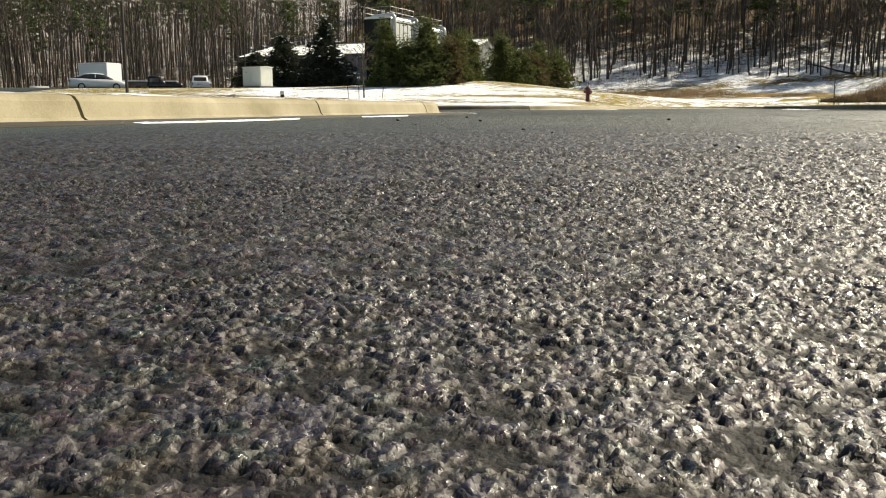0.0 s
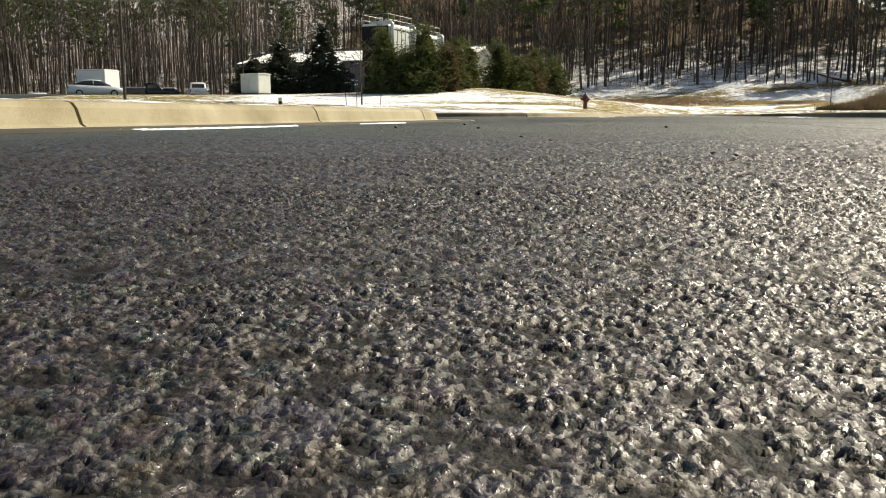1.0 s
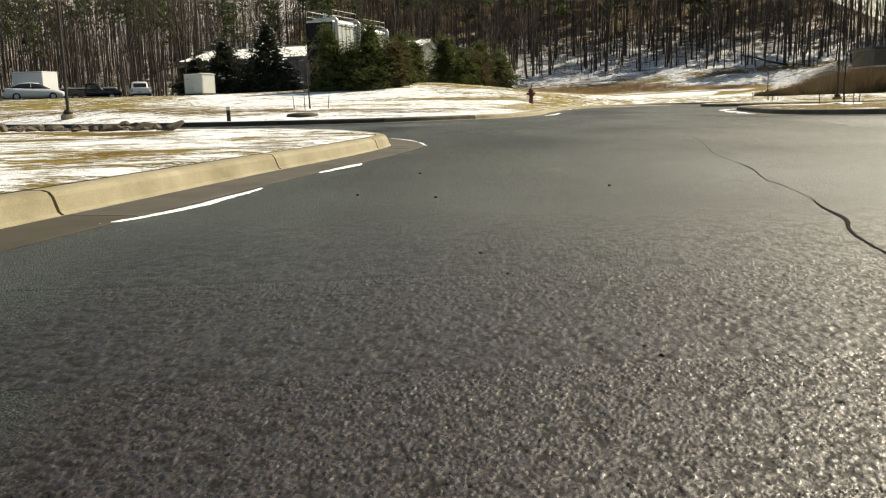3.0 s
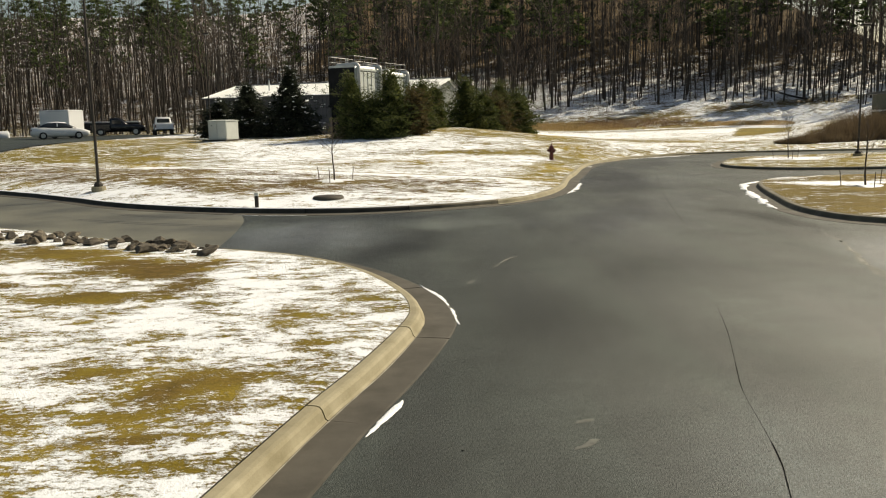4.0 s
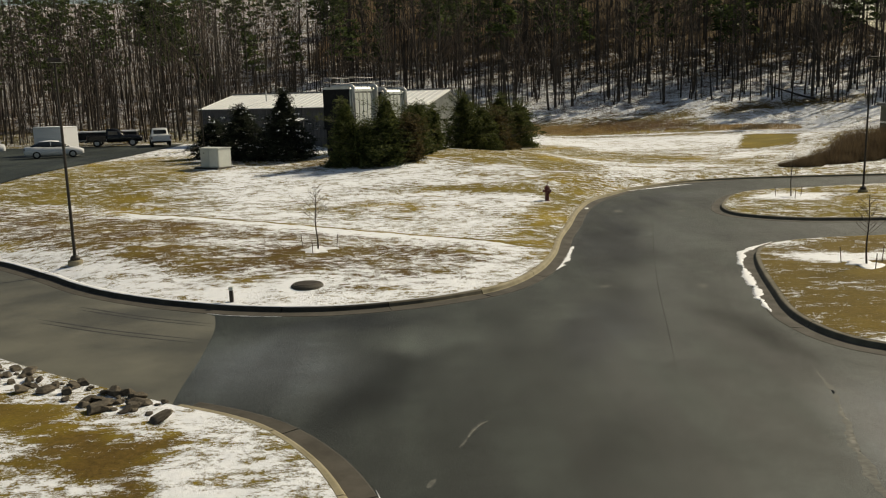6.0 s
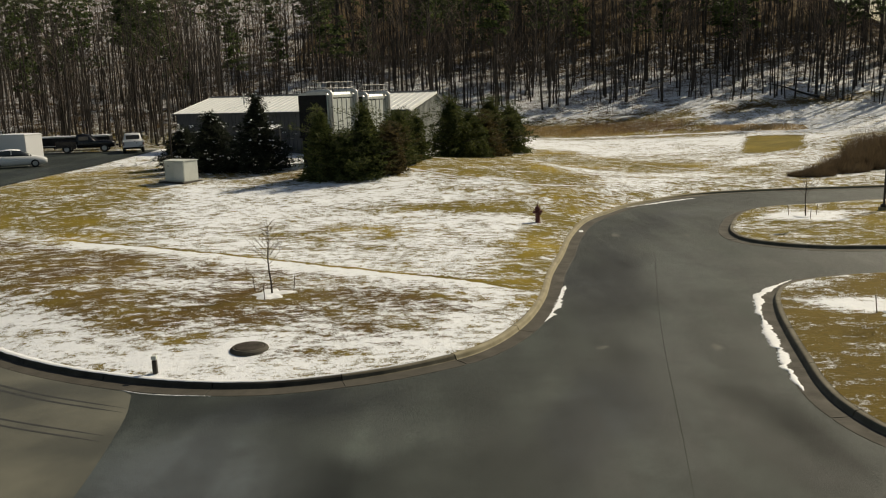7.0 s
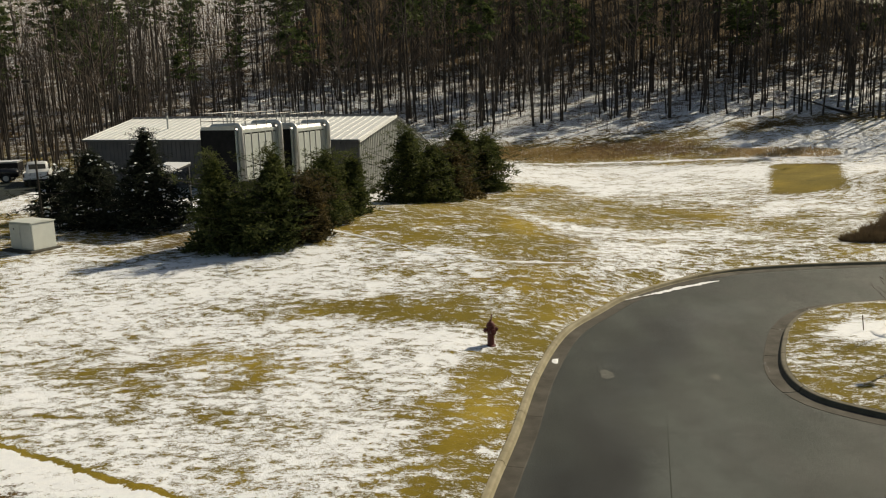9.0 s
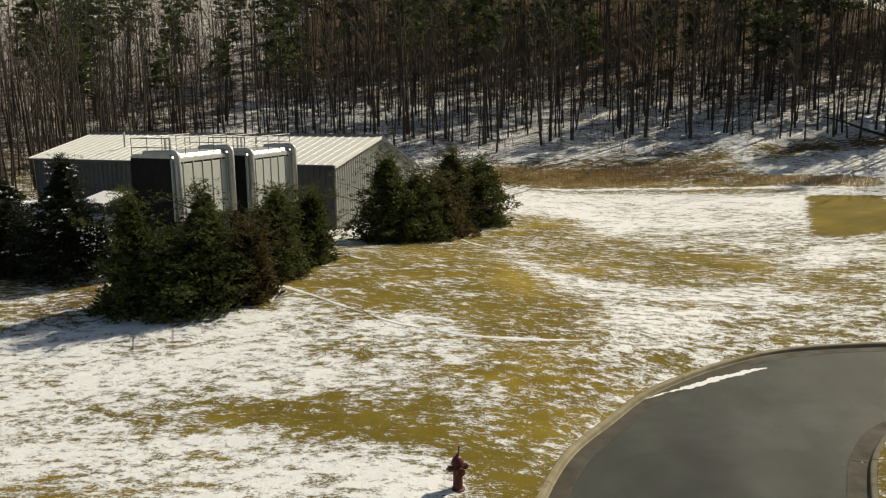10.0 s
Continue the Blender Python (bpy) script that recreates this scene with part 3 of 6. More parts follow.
    scrub = inB & (v - foot > -4.5) & (v < np.where(x > 36, 115.5, 111.0)) & (x > 8) & (x < 60)
    s[scrub] = 0.36
    s[scrub & (x > 36)] = 0.60
    s[scrub & (x > 38) & (v > 108.6) & (v < 111.6)] = 0.20
    s[inB & (x < -18) & (y > 92)] = 0.41
    s = np.minimum(s, 1.0)
    mud = 0.95 * (inB & (v < cut - 1.2) & (d > 1.2) & (x < 4.5)) * np.clip(0.75 + 0.8 * wy, 0, 1) + 0.75 * inA * np.clip((0.52 - s) * 5, 0, 1) * np.clip(0.7 + 1.2 * wx, 0.2, 1) + 0.5 * inC
    # the limits between bare and covered ground are soft
    for arr in (s,):
        g = arr.reshape(ni, nj)
        for _ in range(3):
            p = np.pad(g, 1, mode='edge')
            g = (p[1:-1, 1:-1] * 2 + p[:-2, 1:-1] + p[2:, 1:-1] + p[1:-1, :-2] + p[1:-1, 2:]) / 6
        s = g.ravel().copy()
    # a square of turf laid bare
    turf = np.minimum(np.minimum(x - 29.7 - (y - 77) * 0.41, 34.5 + (y - 77) * 0.48 - x), np.minimum(y - 81.5 + 0.15 * x, 92.3 - y))
    s = np.where(inB, put(s, 0.08, turf / 0.6 + 0.5), s)
    used = np.unique(faces)
    remap = np.full(len(x), -1)
    remap[used] = np.arange(len(used))
    x, y, z, faces = x[used], y[used], z[used], remap[faces]
    s, lit, scrub, mud = s[used], lit[used], scrub[used], mud[used]
    me = mesh_of("lawn", np.stack([x, y, z], 1), faces, M_LAWN, smooth=True)
    me.attributes.new("snow", 'FLOAT', 'POINT').data.foreach_set("value", s.astype(np.float32))
    me.attributes.new("litter", 'FLOAT', 'POINT').data.foreach_set("value", np.clip(lit + (0.15 + 0.65 * (x > 38) * (s < 0.4)) * scrub + mud + 0.7 * mulch[used], 0, 1).astype(np.float32))
    ob = new("ground", me)
    return tagged(ob, "winter lawn of straw-coloured grass under patchy melting snow", "ground", kind="structure")


lawn_sheet()

# the asphalt runs flat under all the lawns; worn, wet and painted-sheen tones differ along the lanes
def road_wear_sheen(x, y):
    """How far the road is pale, worn or with sheen painted in, and how far tinted as wet, place by place."""
    near = (np.abs(x - 6) < 20) & (np.abs(y - 28) < 32)
    wob = np.zeros((2, len(x)))
    for i in np.nonzero(near)[0]:
        wob[0, i] = noise.noise(Vector((x[i] * 0.5, y[i] * 0.3, 2)))
        wob[1, i] = noise.noise(Vector((x[i] * 0.9, y[i] * 0.6, 9)))
    u, v = x + 0.9 * wob[0], y + 0.9 * wob[1]

    def spot(cx, cy, rx, ry, turn=0.0):
        c, w = math.cos(radians(turn)), math.sin(radians(turn))
        a, b = ((u - cx) * c + (v - cy) * w) / rx, (-(u - cx) * w + (v - cy) * c) / ry
        return np.exp(-(a * a + b * b) ** 2)

    # the last two terms put low-angle sheen into the near road's tone
    wear_sheen = 0.16 * wob[0] + 0.12 * wob[1] + 0.08 * sig((x - 2.5) / 0.8) * sig((9 - y) / 1.5) + 0.14 * sig((6 - y) / 1.2)
    damp_sheen = np.zeros(len(x))
    for cx, cy, rx, ry, turn, lift, wet in (
            # wet patch, its sky reflection painted as a pale tone
            (-2.8, 20.6, 2.3, 2.9, -10, 0.62, 1.0),
            (-0.3, 18.6, 0.8, 3.0, -22, -0.30, 0.3),
            (-1.6, 24.0, 2.6, 0.7, 8, -0.20, 0.6),
            (1.0, 22.4, 1.3, 1.3, 20, 0.45, 0.0),
            (1.8, 14.0, 1.5, 5.5, -12, -0.08, 0.0),
            (5.4, 11.5, 0.9, 7.5, -13, 0.16, 0.0),
            (10.4, 13.0, 2.4, 5.0, -8, 0.30, 0.9),
            (3.6, 23.0, 1.1, 5.0, -20, 0.15, 0.0),
            (5.6, 22.8, 0.9, 3.6, -18, -0.16, 0.8),
            (7.6, 25.0, 1.0, 9.0, -16, 0.22, 0.2),
            (9.2, 21.6, 0.7, 2.4, 8, -0.35, 0.0),
            (9.2, 15.5, 0.9, 3.5, -10, 0.40, 0.4),
            (6.5, 10.0, 1.6, 5.0, -14, 0.25, 0.3),
            (3.6, 9.0, 0.9, 6.0, -14, 0.12, 0.0),
            # sheen on the near road, put into its colour
            (3.2, 5.0, 2.0, 2.4, -14, 0.45, 0.5),
            (0.4, 7.5, 1.1, 4.5, -12, -0.06, 0.0),
            (8.6, 35.5, 1.3, 6.0, -16, -0.18, 0.8),
            (12.0, 37.5, 1.6, 4.5, -16, 0.18, 0.2),
            (13.2, 46.5, 1.2, 5.0, -28, -0.15, 0.6),
            (16.8, 50.5, 2.4, 1.0, 24, 0.20, 0.3)):
        k = spot(cx, cy, rx, ry, turn)
        wear_sheen, damp_sheen = wear_sheen + lift * k, damp_sheen + wet * k
    return np.clip(1.35 * wear_sheen, -0.6, 0.9), np.clip(damp_sheen, 0, 1)


def road_sheet():
    xs = axis_steps([(-400, 90), (-40, 4), (-8, 0.4), (20, 0.4), (60, 4), (400, 90)])
    ys = axis_steps([(-400, 90), (-20, 3), (3, 0.4), (54, 0.4), (62, 2)])
    gx, gy = np.meshgrid(xs, ys, indexing='ij')
    x, y = gx.ravel(), gy.ravel()
    wear_sheen, damp_sheen = road_wear_sheen(x, y)
    n = len(ys)
    q = np.arange(len(x)).reshape(len(xs), n)
    f = np.stack([q[:-1, :-1], q[1:, :-1], q[1:, 1:], q[:-1, 1:]], -1).reshape(-1, 4)
    me = mesh_of("road", np.stack([x, y, np.zeros(len(x))], 1), f, M_ASPHALT)
    me.attributes.new("wear_sheen", 'FLOAT', 'POINT').data.foreach_set("value", wear_sheen.astype(np.float32))
    me.attributes.new("damp_sheen", 'FLOAT', 'POINT').data.foreach_set("value", damp_sheen.astype(np.float32))
    tagged(new("road", me), "grey worn asphalt road with a rough stony surface", "road", kind="structure")


road_sheet()


# ---- kerbs ----
KERB_PROFILE = [(0.0, -0.10), (0.0, 0.135), (0.012, 0.147), (0.10, 0.147), (0.138, 0.137), (0.162, 0.110), (0.19, 0.03), (0.215, 0.012), (0.215, -0.10)]
GUTTER_PROFILE = [(0.219, -0.10), (0.219, 0.014), (0.63, 0.010), (0.655, 0.004), (0.655, -0.10)]


def sweep(line, profile):
    """A profile swept along a ground line, capped at both ends."""
    P = np.asarray(line)
    t = np.gradient(P, axis=0)
    t /= np.linalg.norm(t, axis=1)[:, None]
    nrm = np.stack([t[:, 1], -t[:, 0]], 1)
    n = len(profile)
    verts = [(*(p + q * o), z) for p, q in zip(P, nrm) for o, z in profile]
    faces = []
    for i in range(len(P) - 1):
        for j in range(n):
            k = (j + 1) % n
            faces.append((i * n + j, i * n + k, (i + 1) * n + k, (i + 1) * n + j))
    faces.append(tuple(range(n))[::-1])
    faces.append(tuple(range((len(P) - 1) * n, len(P) * n)))
    return verts, faces


def cut_line(line, start, length, gap):
    """Stretches of a line with gaps between them."""
    seg = np.r_[0, np.cumsum(np.linalg.norm(np.diff(line, axis=0), axis=1))]
    s = start - math.ceil(start / length) * length
    out = []
    while s < seg[-1]:
        a, b = max(0, s + gap / 2), min(seg[-1], s + length - gap / 2)
        if b - a > 0.3:
            u = np.linspace(a, b, max(3, int((b - a) / 0.3)))
            out.append(np.stack([np.interp(u, seg, line[:, k]) for k in (0, 1)], 1))
        s += length
    return out


def kerb(line, start, label, shaded_to=-99.0, half_shaded_to=-99.0):
    root = thing("kerb", Matrix(), label, "kerb", "concrete kerbs", "structure")
    for st in cut_line(line, start, 3.05, 0.026):
        v, f = sweep(st, KERB_PROFILE)
        # stones below the x limits have face shade put into their colour
        ob = new("kerb_stone", mesh_of("kerb_stone", v, f, M_KERB_SHADED if st[len(st) // 2][0] < shaded_to else M_KERB_HALF_SHADED if st[len(st) // 2][0] < half_shaded_to else M_KERB))
        ob.parent = root
    for st in cut_line(line, start, 3.05, 0.010):
        v, f = sweep(st, GUTTER_PROFILE)
        ob = new("gutter_slab", mesh_of("gutter_slab", v, f, M_GUTTER_WET if st[len(st) // 2][1] < 4.7 else M_GUTTER))
        ob.parent = root
    return root


def along(line, x, y):
    """How far along a line its point nearest to (x, y) lies."""
    i = int(np.argmin(np.hypot(line[:, 0] - x, line[:, 1] - y)))
    return float(np.linalg.norm(np.diff(line[:i + 1], axis=0), axis=1).sum()) if i else 0.0


kerb(KERB_NEAR, along(KERB_NEAR, -1.94, 4.68), "tan concrete kerb with dark joints and a wide gutter")
kerb(KERB_LAWN, 0.8, "long curved concrete kerb along the snowy lawn", -1.0, 2.2)
kerb(ISLAND_NEAR, 1.0, "rounded concrete kerb of a brown grass island", -99, 99)
kerb(ISLAND_FAR, 0.4, "rounded concrete kerb of a snowy grass island", -99, 99)


# ---- woods ----
def limb(V, F, pts, radii, n):
    """Adds a tapered tube to lists of corners and faces."""
    pts = [Vector(p) for p in pts]
    base = len(V)
    ref = Vector((0.31, 0.95, 0.07)).normalized()
    for i, p in enumerate(pts):
        d = (pts[min(i + 1, len(pts) - 1)] - pts[max(i - 1, 0)]).normalized()
        u = d.cross(ref)
        if u.length < 0.1:
            u = d.cross(Vector((1, 0, 0)))
        u.normalize()
        w = u.cross(d)
        for j in range(n):
            a = 2 * math.pi * j / n
            V.append(p + (u * math.cos(a) + w * math.sin(a)) * radii[i])
    for i in range(len(pts) - 1):
        for j in range(n):
            a, b = base + i * n + j, base + i * n + (j + 1) % n
            F.append((a, b, b + n, a + n))


def trunk_line(rng, h, sway):
    n = 7
    ph, am = rng.uniform(0, 6.28), rng.uniform(0.3, 1.6) * sway
    return [Vector((am * math.sin(ph + i * 0.6) * i / n, am * math.cos(ph * 1.7 + i * 0.5) * i / n, h * i / (n - 1))) for i in range(n)]


def at_height(line, z):
    for a, b in zip(line, line[1:]):
        if b.z >= z:
            return a.lerp(b, (z - a.z) / (b.z - a.z))
    return line[-1]


def blade(V, F, a, b, w, rng):
    """A thin flat twig from a to b."""
    d = b - a
    s = d.cross(Vector((rng.uniform(-1, 1), rng.uniform(-1, 1), rng.uniform(-0.4, 0.4))))
    if s.length < 1e-4:
        return
    s = s.normalized() * w
    k = len(V)
    m = a.lerp(b, 0.5)
    V.extend((a - s, a + s, b + s * 0.3, b - s * 0.3))
    F.append((k, k + 1, k + 2, k + 3))


def bare_tree(seed, h, r, limbs=26, twigs=10, low=0.28, sides=4):
    """A leafless tree: corners and faces of its wood."""
    rng = random.Random(seed)
    V, F = [], []
    line = trunk_line(rng, h, 0.5)
    limb(V, F, line, [r * (1.25 if i == 0 else 1) * (1 - 0.9 * i / 6) for i in range(7)], 6)
    W, G = [], []
    for k in range(limbs):
        f = low + (0.97 - low) * (k + rng.random()) / limbs
        p = at_height(line, h * f)
        a = rng.uniform(0, 6.28)
        ln = h * rng.uniform(0.10, 0.22) * (1.25 - f)
        up = rng.uniform(0.5, 1.3)
        d = Vector((math.cos(a), math.sin(a), up)).normalized()
        q = p + d * ln * 0.5 + Vector((0, 0, rng.uniform(-0.1, 0.25)))
        e = p + d * ln + Vector((rng.uniform(-0.3, 0.3), rng.uniform(-0.3, 0.3), ln * 0.35))
        rr = r * 0.33 * (1.1 - f) + 0.012
        limb(W, G, [p, q, e], [rr, rr * 0.65, rr * 0.25], sides)
        for _ in range(twigs):
            s = rng.uniform(0.25, 1)
            b = p.lerp(q, s * 2) if s < 0.5 else q.lerp(e, s * 2 - 1)
            dd = (d + Vector((rng.uniform(-0.8, 0.8), rng.uniform(-0.8, 0.8), rng.uniform(0, 0.8)))).normalized()
            tl = ln * rng.uniform(0.3, 0.75)
            blade(W, G, b, b + dd * tl, 0.010 + rr * 0.28, rng)
    return (V, F), (W, G)


def spray(V, F, c, size, n, rng, flat=0.6, width=0.10):
    """A clump of pointed leaf blades round a place."""
    for _ in range(n):
        a, e = rng.uniform(0, 6.28), rng.uniform(-0.5, 1.0)
        d = Vector((math.cos(a) * math.cos(e), math.sin(a) * math.cos(e), math.sin(e) * flat))
        s = d.cross(Vector((rng.uniform(-1, 1), rng.uniform(-1, 1), rng.uniform(-1, 1))))
        if s.length < 0.05:
            continue
        s = s.normalized() * size * width * rng.uniform(0.7, 1.4)
        o = c + d * size * rng.uniform(-0.1, 0.35)
        t = o + d * size * rng.uniform(0.5, 1.0)
        m = o.lerp(t, 0.45)
        b = len(V)
        V.extend((o, m + s, t, m - s))
        F.append((b, b + 1, b + 2, b + 3))


def pine_tree(seed, h, r, limbs=24, blades=16, low=0.55):
    """A tall pine with a bare lower trunk: wood, then needles."""
    rng = random.Random(seed)
    V, F, L, G = [], [], [], []
    line = trunk_line(rng, h, 0.35)
    limb(V, F, line, [r * (1.2 if i == 0 else 1) * (1 - 0.88 * i / 6) for i in range(7)], 6)
    for k in range(8):
        f = rng.uniform(0.25, low)
        p = at_height(line, h * f)
        a = rng.uniform(0, 6.28)
        limb(V, F, [p, p + Vector((math.cos(a), math.sin(a), 0.1)) * rng.uniform(0.5, 1.6)], [0.025, 0.008], 3)
    for k in range(limbs):
        f = low + (1 - low) * ((k + rng.random()) / limbs)
        p = at_height(line, h * min(f, 0.995))
        a = rng.uniform(0, 6.28)
        ln = h * 0.15 * (1.12 - f) / (1.12 - low) * rng.uniform(0.6, 1.15) + 0.3
        d = Vector((math.cos(a), math.sin(a), rng.uniform(0.0, 0.55))).normalized()
        e = p + d * ln
        limb(V, F, [p, e], [0.035, 0.010], 3)
        for s in (0.55, 0.8, 1.0):
            c = p.lerp(e, s) + Vector((rng.uniform(-0.3, 0.3), rng.uniform(-0.3, 0.3), rng.uniform(0, 0.3)))
            spray(L, G, c, rng.uniform(0.65, 1.15), blades, rng, 0.6, 0.17)
    return (V, F), (L, G)


def far_tree(seed, h, r, pine):
    if pine:
        return pine_tree(seed, h, r, 20, 8, 0.5)
    return bare_tree(seed, h, r, 20, 9, 0.2, 3)


def joined(pieces):
    """Joins (corners, faces, matrix) pieces into arrays."""
    VV, FF, base = [], [], 0
    for v, f, m in pieces:
        a = np.asarray(v, dtype=np.float64)
        mm = np.array(m)
        VV.append(a @ mm[:3, :3].T + mm[:3, 3])
        FF.extend([tuple(i + base for i in q) for q in f])
        base += len(a)
    return np.vstack(VV), FF


def woods():
    rng = random.Random(7)
    bare = [bare_tree(100 + i, h, r) for i, (h, r) in enumerate(((17, 0.125), (19, 0.145), (14, 0.09), (20, 0.155)))]
    pines = [pine_tree(200 + i, h, r) for i, (h, r) in enumerate(((18, 0.14), (21, 0.16), (15, 0.11), (22, 0.17)))]
    fbare = [far_tree(300 + i, h, r, False) for i, (h, r) in enumerate(((17, 0.13), (19, 0.15), (9, 0.055), (7, 0.045), (12, 0.08), (8, 0.05)))]
    fpine = [far_tree(400 + i, h, r, True) for i, (h, r) in enumerate(((19, 0.15), (22, 0.17), (14, 0.10), (12, 0.09)))]
    protos = []
    for i, ((tv, tf), (wv, wf)) in enumerate(bare):
        ob = thing("bare_tree", Matrix(), "tall leafless woodland tree with a dark slender trunk", "tree", "trees at the edge of the woods")
        for nm, v, f, m in (("trunk", tv, tf, M_BARK), ("crown", wv, wf, M_TWIG)):
            o = new(nm, mesh_of(nm, v, f, m, smooth=True))
            o.parent = ob
        protos.append(ob)
    for i, ((tv, tf), (lv, lf)) in enumerate(pines):
        ob = thing("pine_tree", Matrix(), "tall pine with a bare dark trunk and a high green crown", "tree", "trees at the edge of the woods")
        for nm, v, f, m in (("trunk", tv, tf, M_BARK), ("crown", lv, lf, M_PINE)):
            o = new(nm, mesh_of(nm, v, f, m, smooth=(nm == "trunk")))
            o.parent = ob
        protos.append(ob)
    spots = []
    tries = 0
    while len(spots) < 1250 and tries < 90000:
        tries += 1
        x, y = rng.uniform(-120, 125), rng.uniform(84, 215)
        foot = 106 - 0.35 * min(max(x - 12, -10), 60)
        edge = foot + 7 + 2.5 * math.sin(x * 0.21) + 2 * math.sin(x * 0.53 + 1)
        if -8 < x < 60:
            edge = 117.5 - 0.55 * max(0, x - 33) + 1.3 * math.sin(x * 0.31) + math.sin(x * 0.83)
        if x < -18:
            edge = 95.5 + 2 * math.sin(x * 0.3)
        if y < edge:
            continue
        depth = y - edge
        if depth > 70 and rng.random() > 0.5:
            continue
        gap = 1.3 if depth < 40 else 1.8
        if x > 4 and depth < 16 and rng.random() < 0.18:
            continue
        if any(abs(x - a) < gap and abs(y - b) < gap for a, b, _ in spots):
            continue
        spots.append((x, y, depth))
    spots.sort(key=lambda s: s[2])
    used = set()
    wood, leaf = [], []
    for i, (x, y, depth) in enumerate(spots):
        share = (0.08 if depth < 9 else 0.34 if depth < 25 else 0.52) if x > -15 else (0.2 if depth < 16 else 0.40)
        pine = rng.random() < share
        s = rng.uniform(0.7, 1.15) * (0.88 if x < -15 else 1.05)
        m = pose(x, y, gz(x, y) - 0.1, rng.gauss(0, 2.2), rng.gauss(0, 2.2), rng.uniform(0, 360)) @ Matrix.Diagonal((s, s, s, 1))
        if i < 90:
            k = rng.randrange(4) + (4 if pine else 0)
            if k not in used:
                used.add(k)
                protos[k].matrix_basis = m
            else:
                c = copy_thing(protos[k], m)
                c.matrix_basis = m
        else:
            (tv, tf), (lv, lf) = rng.choice(fpine if pine else fbare)
            wood.append((tv, tf, m))
            (leaf if pine else wood).append((lv, lf, m))
    for k, ob in enumerate(protos):
        if k not in used:
            ob.matrix_basis = pose(-60 + 4 * k, 125, gz(-60 + 4 * k, 125))
    # slim young trunks fill the edge of the woods
    slim = [bare_tree(500 + i, h, r, 6, 3, 0.5, 3) for i, (h, r) in enumerate(((14, 0.075), (16, 0.09), (11, 0.06), (13, 0.085)))]
    for i in range(1000):
        x = rng.uniform(-14, 75) if i % 2 else rng.uniform(-75, -14)
        edge = 95.5 if x < -18 else 113 if x < -8 else 117.5 - 0.55 * max(0, x - 33)
        y = edge + 1.5 + 48 * rng.random() ** 1.4 + 1.5 * math.sin(x * 0.4)
        s = rng.uniform(0.8, 1.25)
        m = pose(x, y, gz(x, y) - 0.1, rng.gauss(0, 1.8), rng.gauss(0, 1.8), rng.uniform(0, 360)) @ Matrix.Diagonal((s, s, s, 1))
        (tv, tf), (bv, bf) = rng.choice(slim)
        wood += [(tv, tf, m), (bv, bf, m)]
    wv, wf = joined(wood)
    lv, lf = joined(leaf)
    v = np.vstack([wv, lv])
    f = wf + [tuple(i + len(wv) for i in q) for q in lf]
    me = mesh_of("woods", v, f, [M_BARK, M_PINE], [0] * len(wf) + [1] * len(lf))
    tagged(new("far_woods", me), "dense bare and pine woodland on a snowy hillside", "woods", kind="stuff")


woods()


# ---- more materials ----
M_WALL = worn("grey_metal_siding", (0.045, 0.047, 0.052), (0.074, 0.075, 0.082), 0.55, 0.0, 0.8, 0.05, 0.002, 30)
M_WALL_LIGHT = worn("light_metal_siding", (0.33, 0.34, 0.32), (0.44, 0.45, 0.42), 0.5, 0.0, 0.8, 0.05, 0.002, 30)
M_ROOF = worn("white_roof_sheet", (0.76, 0.77, 0.76), (0.88, 0.88, 0.86), 0.45, 0.0, 0.6, 0.05, 0.002, 30)
M_TRIM = worn("dark_trim", (0.04, 0.045, 0.05), (0.08, 0.08, 0.085), 0.5)
M_GALV = worn("galvanised_steel", (0.44, 0.45, 0.45), (0.62, 0.63, 0.62), 0.42, 0.4, 3, 0.05, 0.002, 50)
M_RAIL = worn("dull_rail_steel", (0.18, 0.18, 0.18), (0.30, 0.30, 0.29), 0.5, 0.3)
M_UNIT = worn("pale_unit_panel", (0.36, 0.40, 0.39), (0.50, 0.53, 0.51), 0.42, 0.0, 1.5, 0.04, 0.002, 40)
M_BLACK = worn("black_steel", (0.006, 0.006, 0.007), (0.016, 0.016, 0.018), 0.6, 0.0, spec=0.2)
M_POLE = worn("dark_bronze_pole", (0.02, 0.017, 0.014), (0.05, 0.042, 0.035), 0.5, 0.3)
M_CABINET = worn("pale_green_cabinet_paint", (0.48, 0.51, 0.48), (0.64, 0.66, 0.62), 0.5, 0, 1.2, 0.05, 0.002, 40)
M_RED = worn("dull_red_paint", (0.06, 0.009, 0.008), (0.13, 0.020, 0.015), 0.5)
M_STONE = worn("rough_rock", (0.026, 0.021, 0.016), (0.17, 0.14, 0.10), 0.9, 0, 3, 0.6, 0.02, 20)
M_IRON = worn("cast_iron", (0.03, 0.026, 0.022), (0.08, 0.065, 0.05), 0.7, 0.5)
M_CARWHITE = Mat("white_car_paint", (0.68, 0.69, 0.70), 0.25).m
M_CARSILVER = Mat("silver_car_paint", (0.55, 0.58, 0.64), 0.25, 0.2).m
M_CARDARK = Mat("black_car_paint", (0.012, 0.012, 0.014), 0.25).m
M_TYRE = worn("rubber", (0.010, 0.010, 0.010), (0.025, 0.025, 0.025), 0.85)
M_GLASS = Mat("dark_window_glass", (0.02, 0.025, 0.03), 0.08, 0, 0.6).m


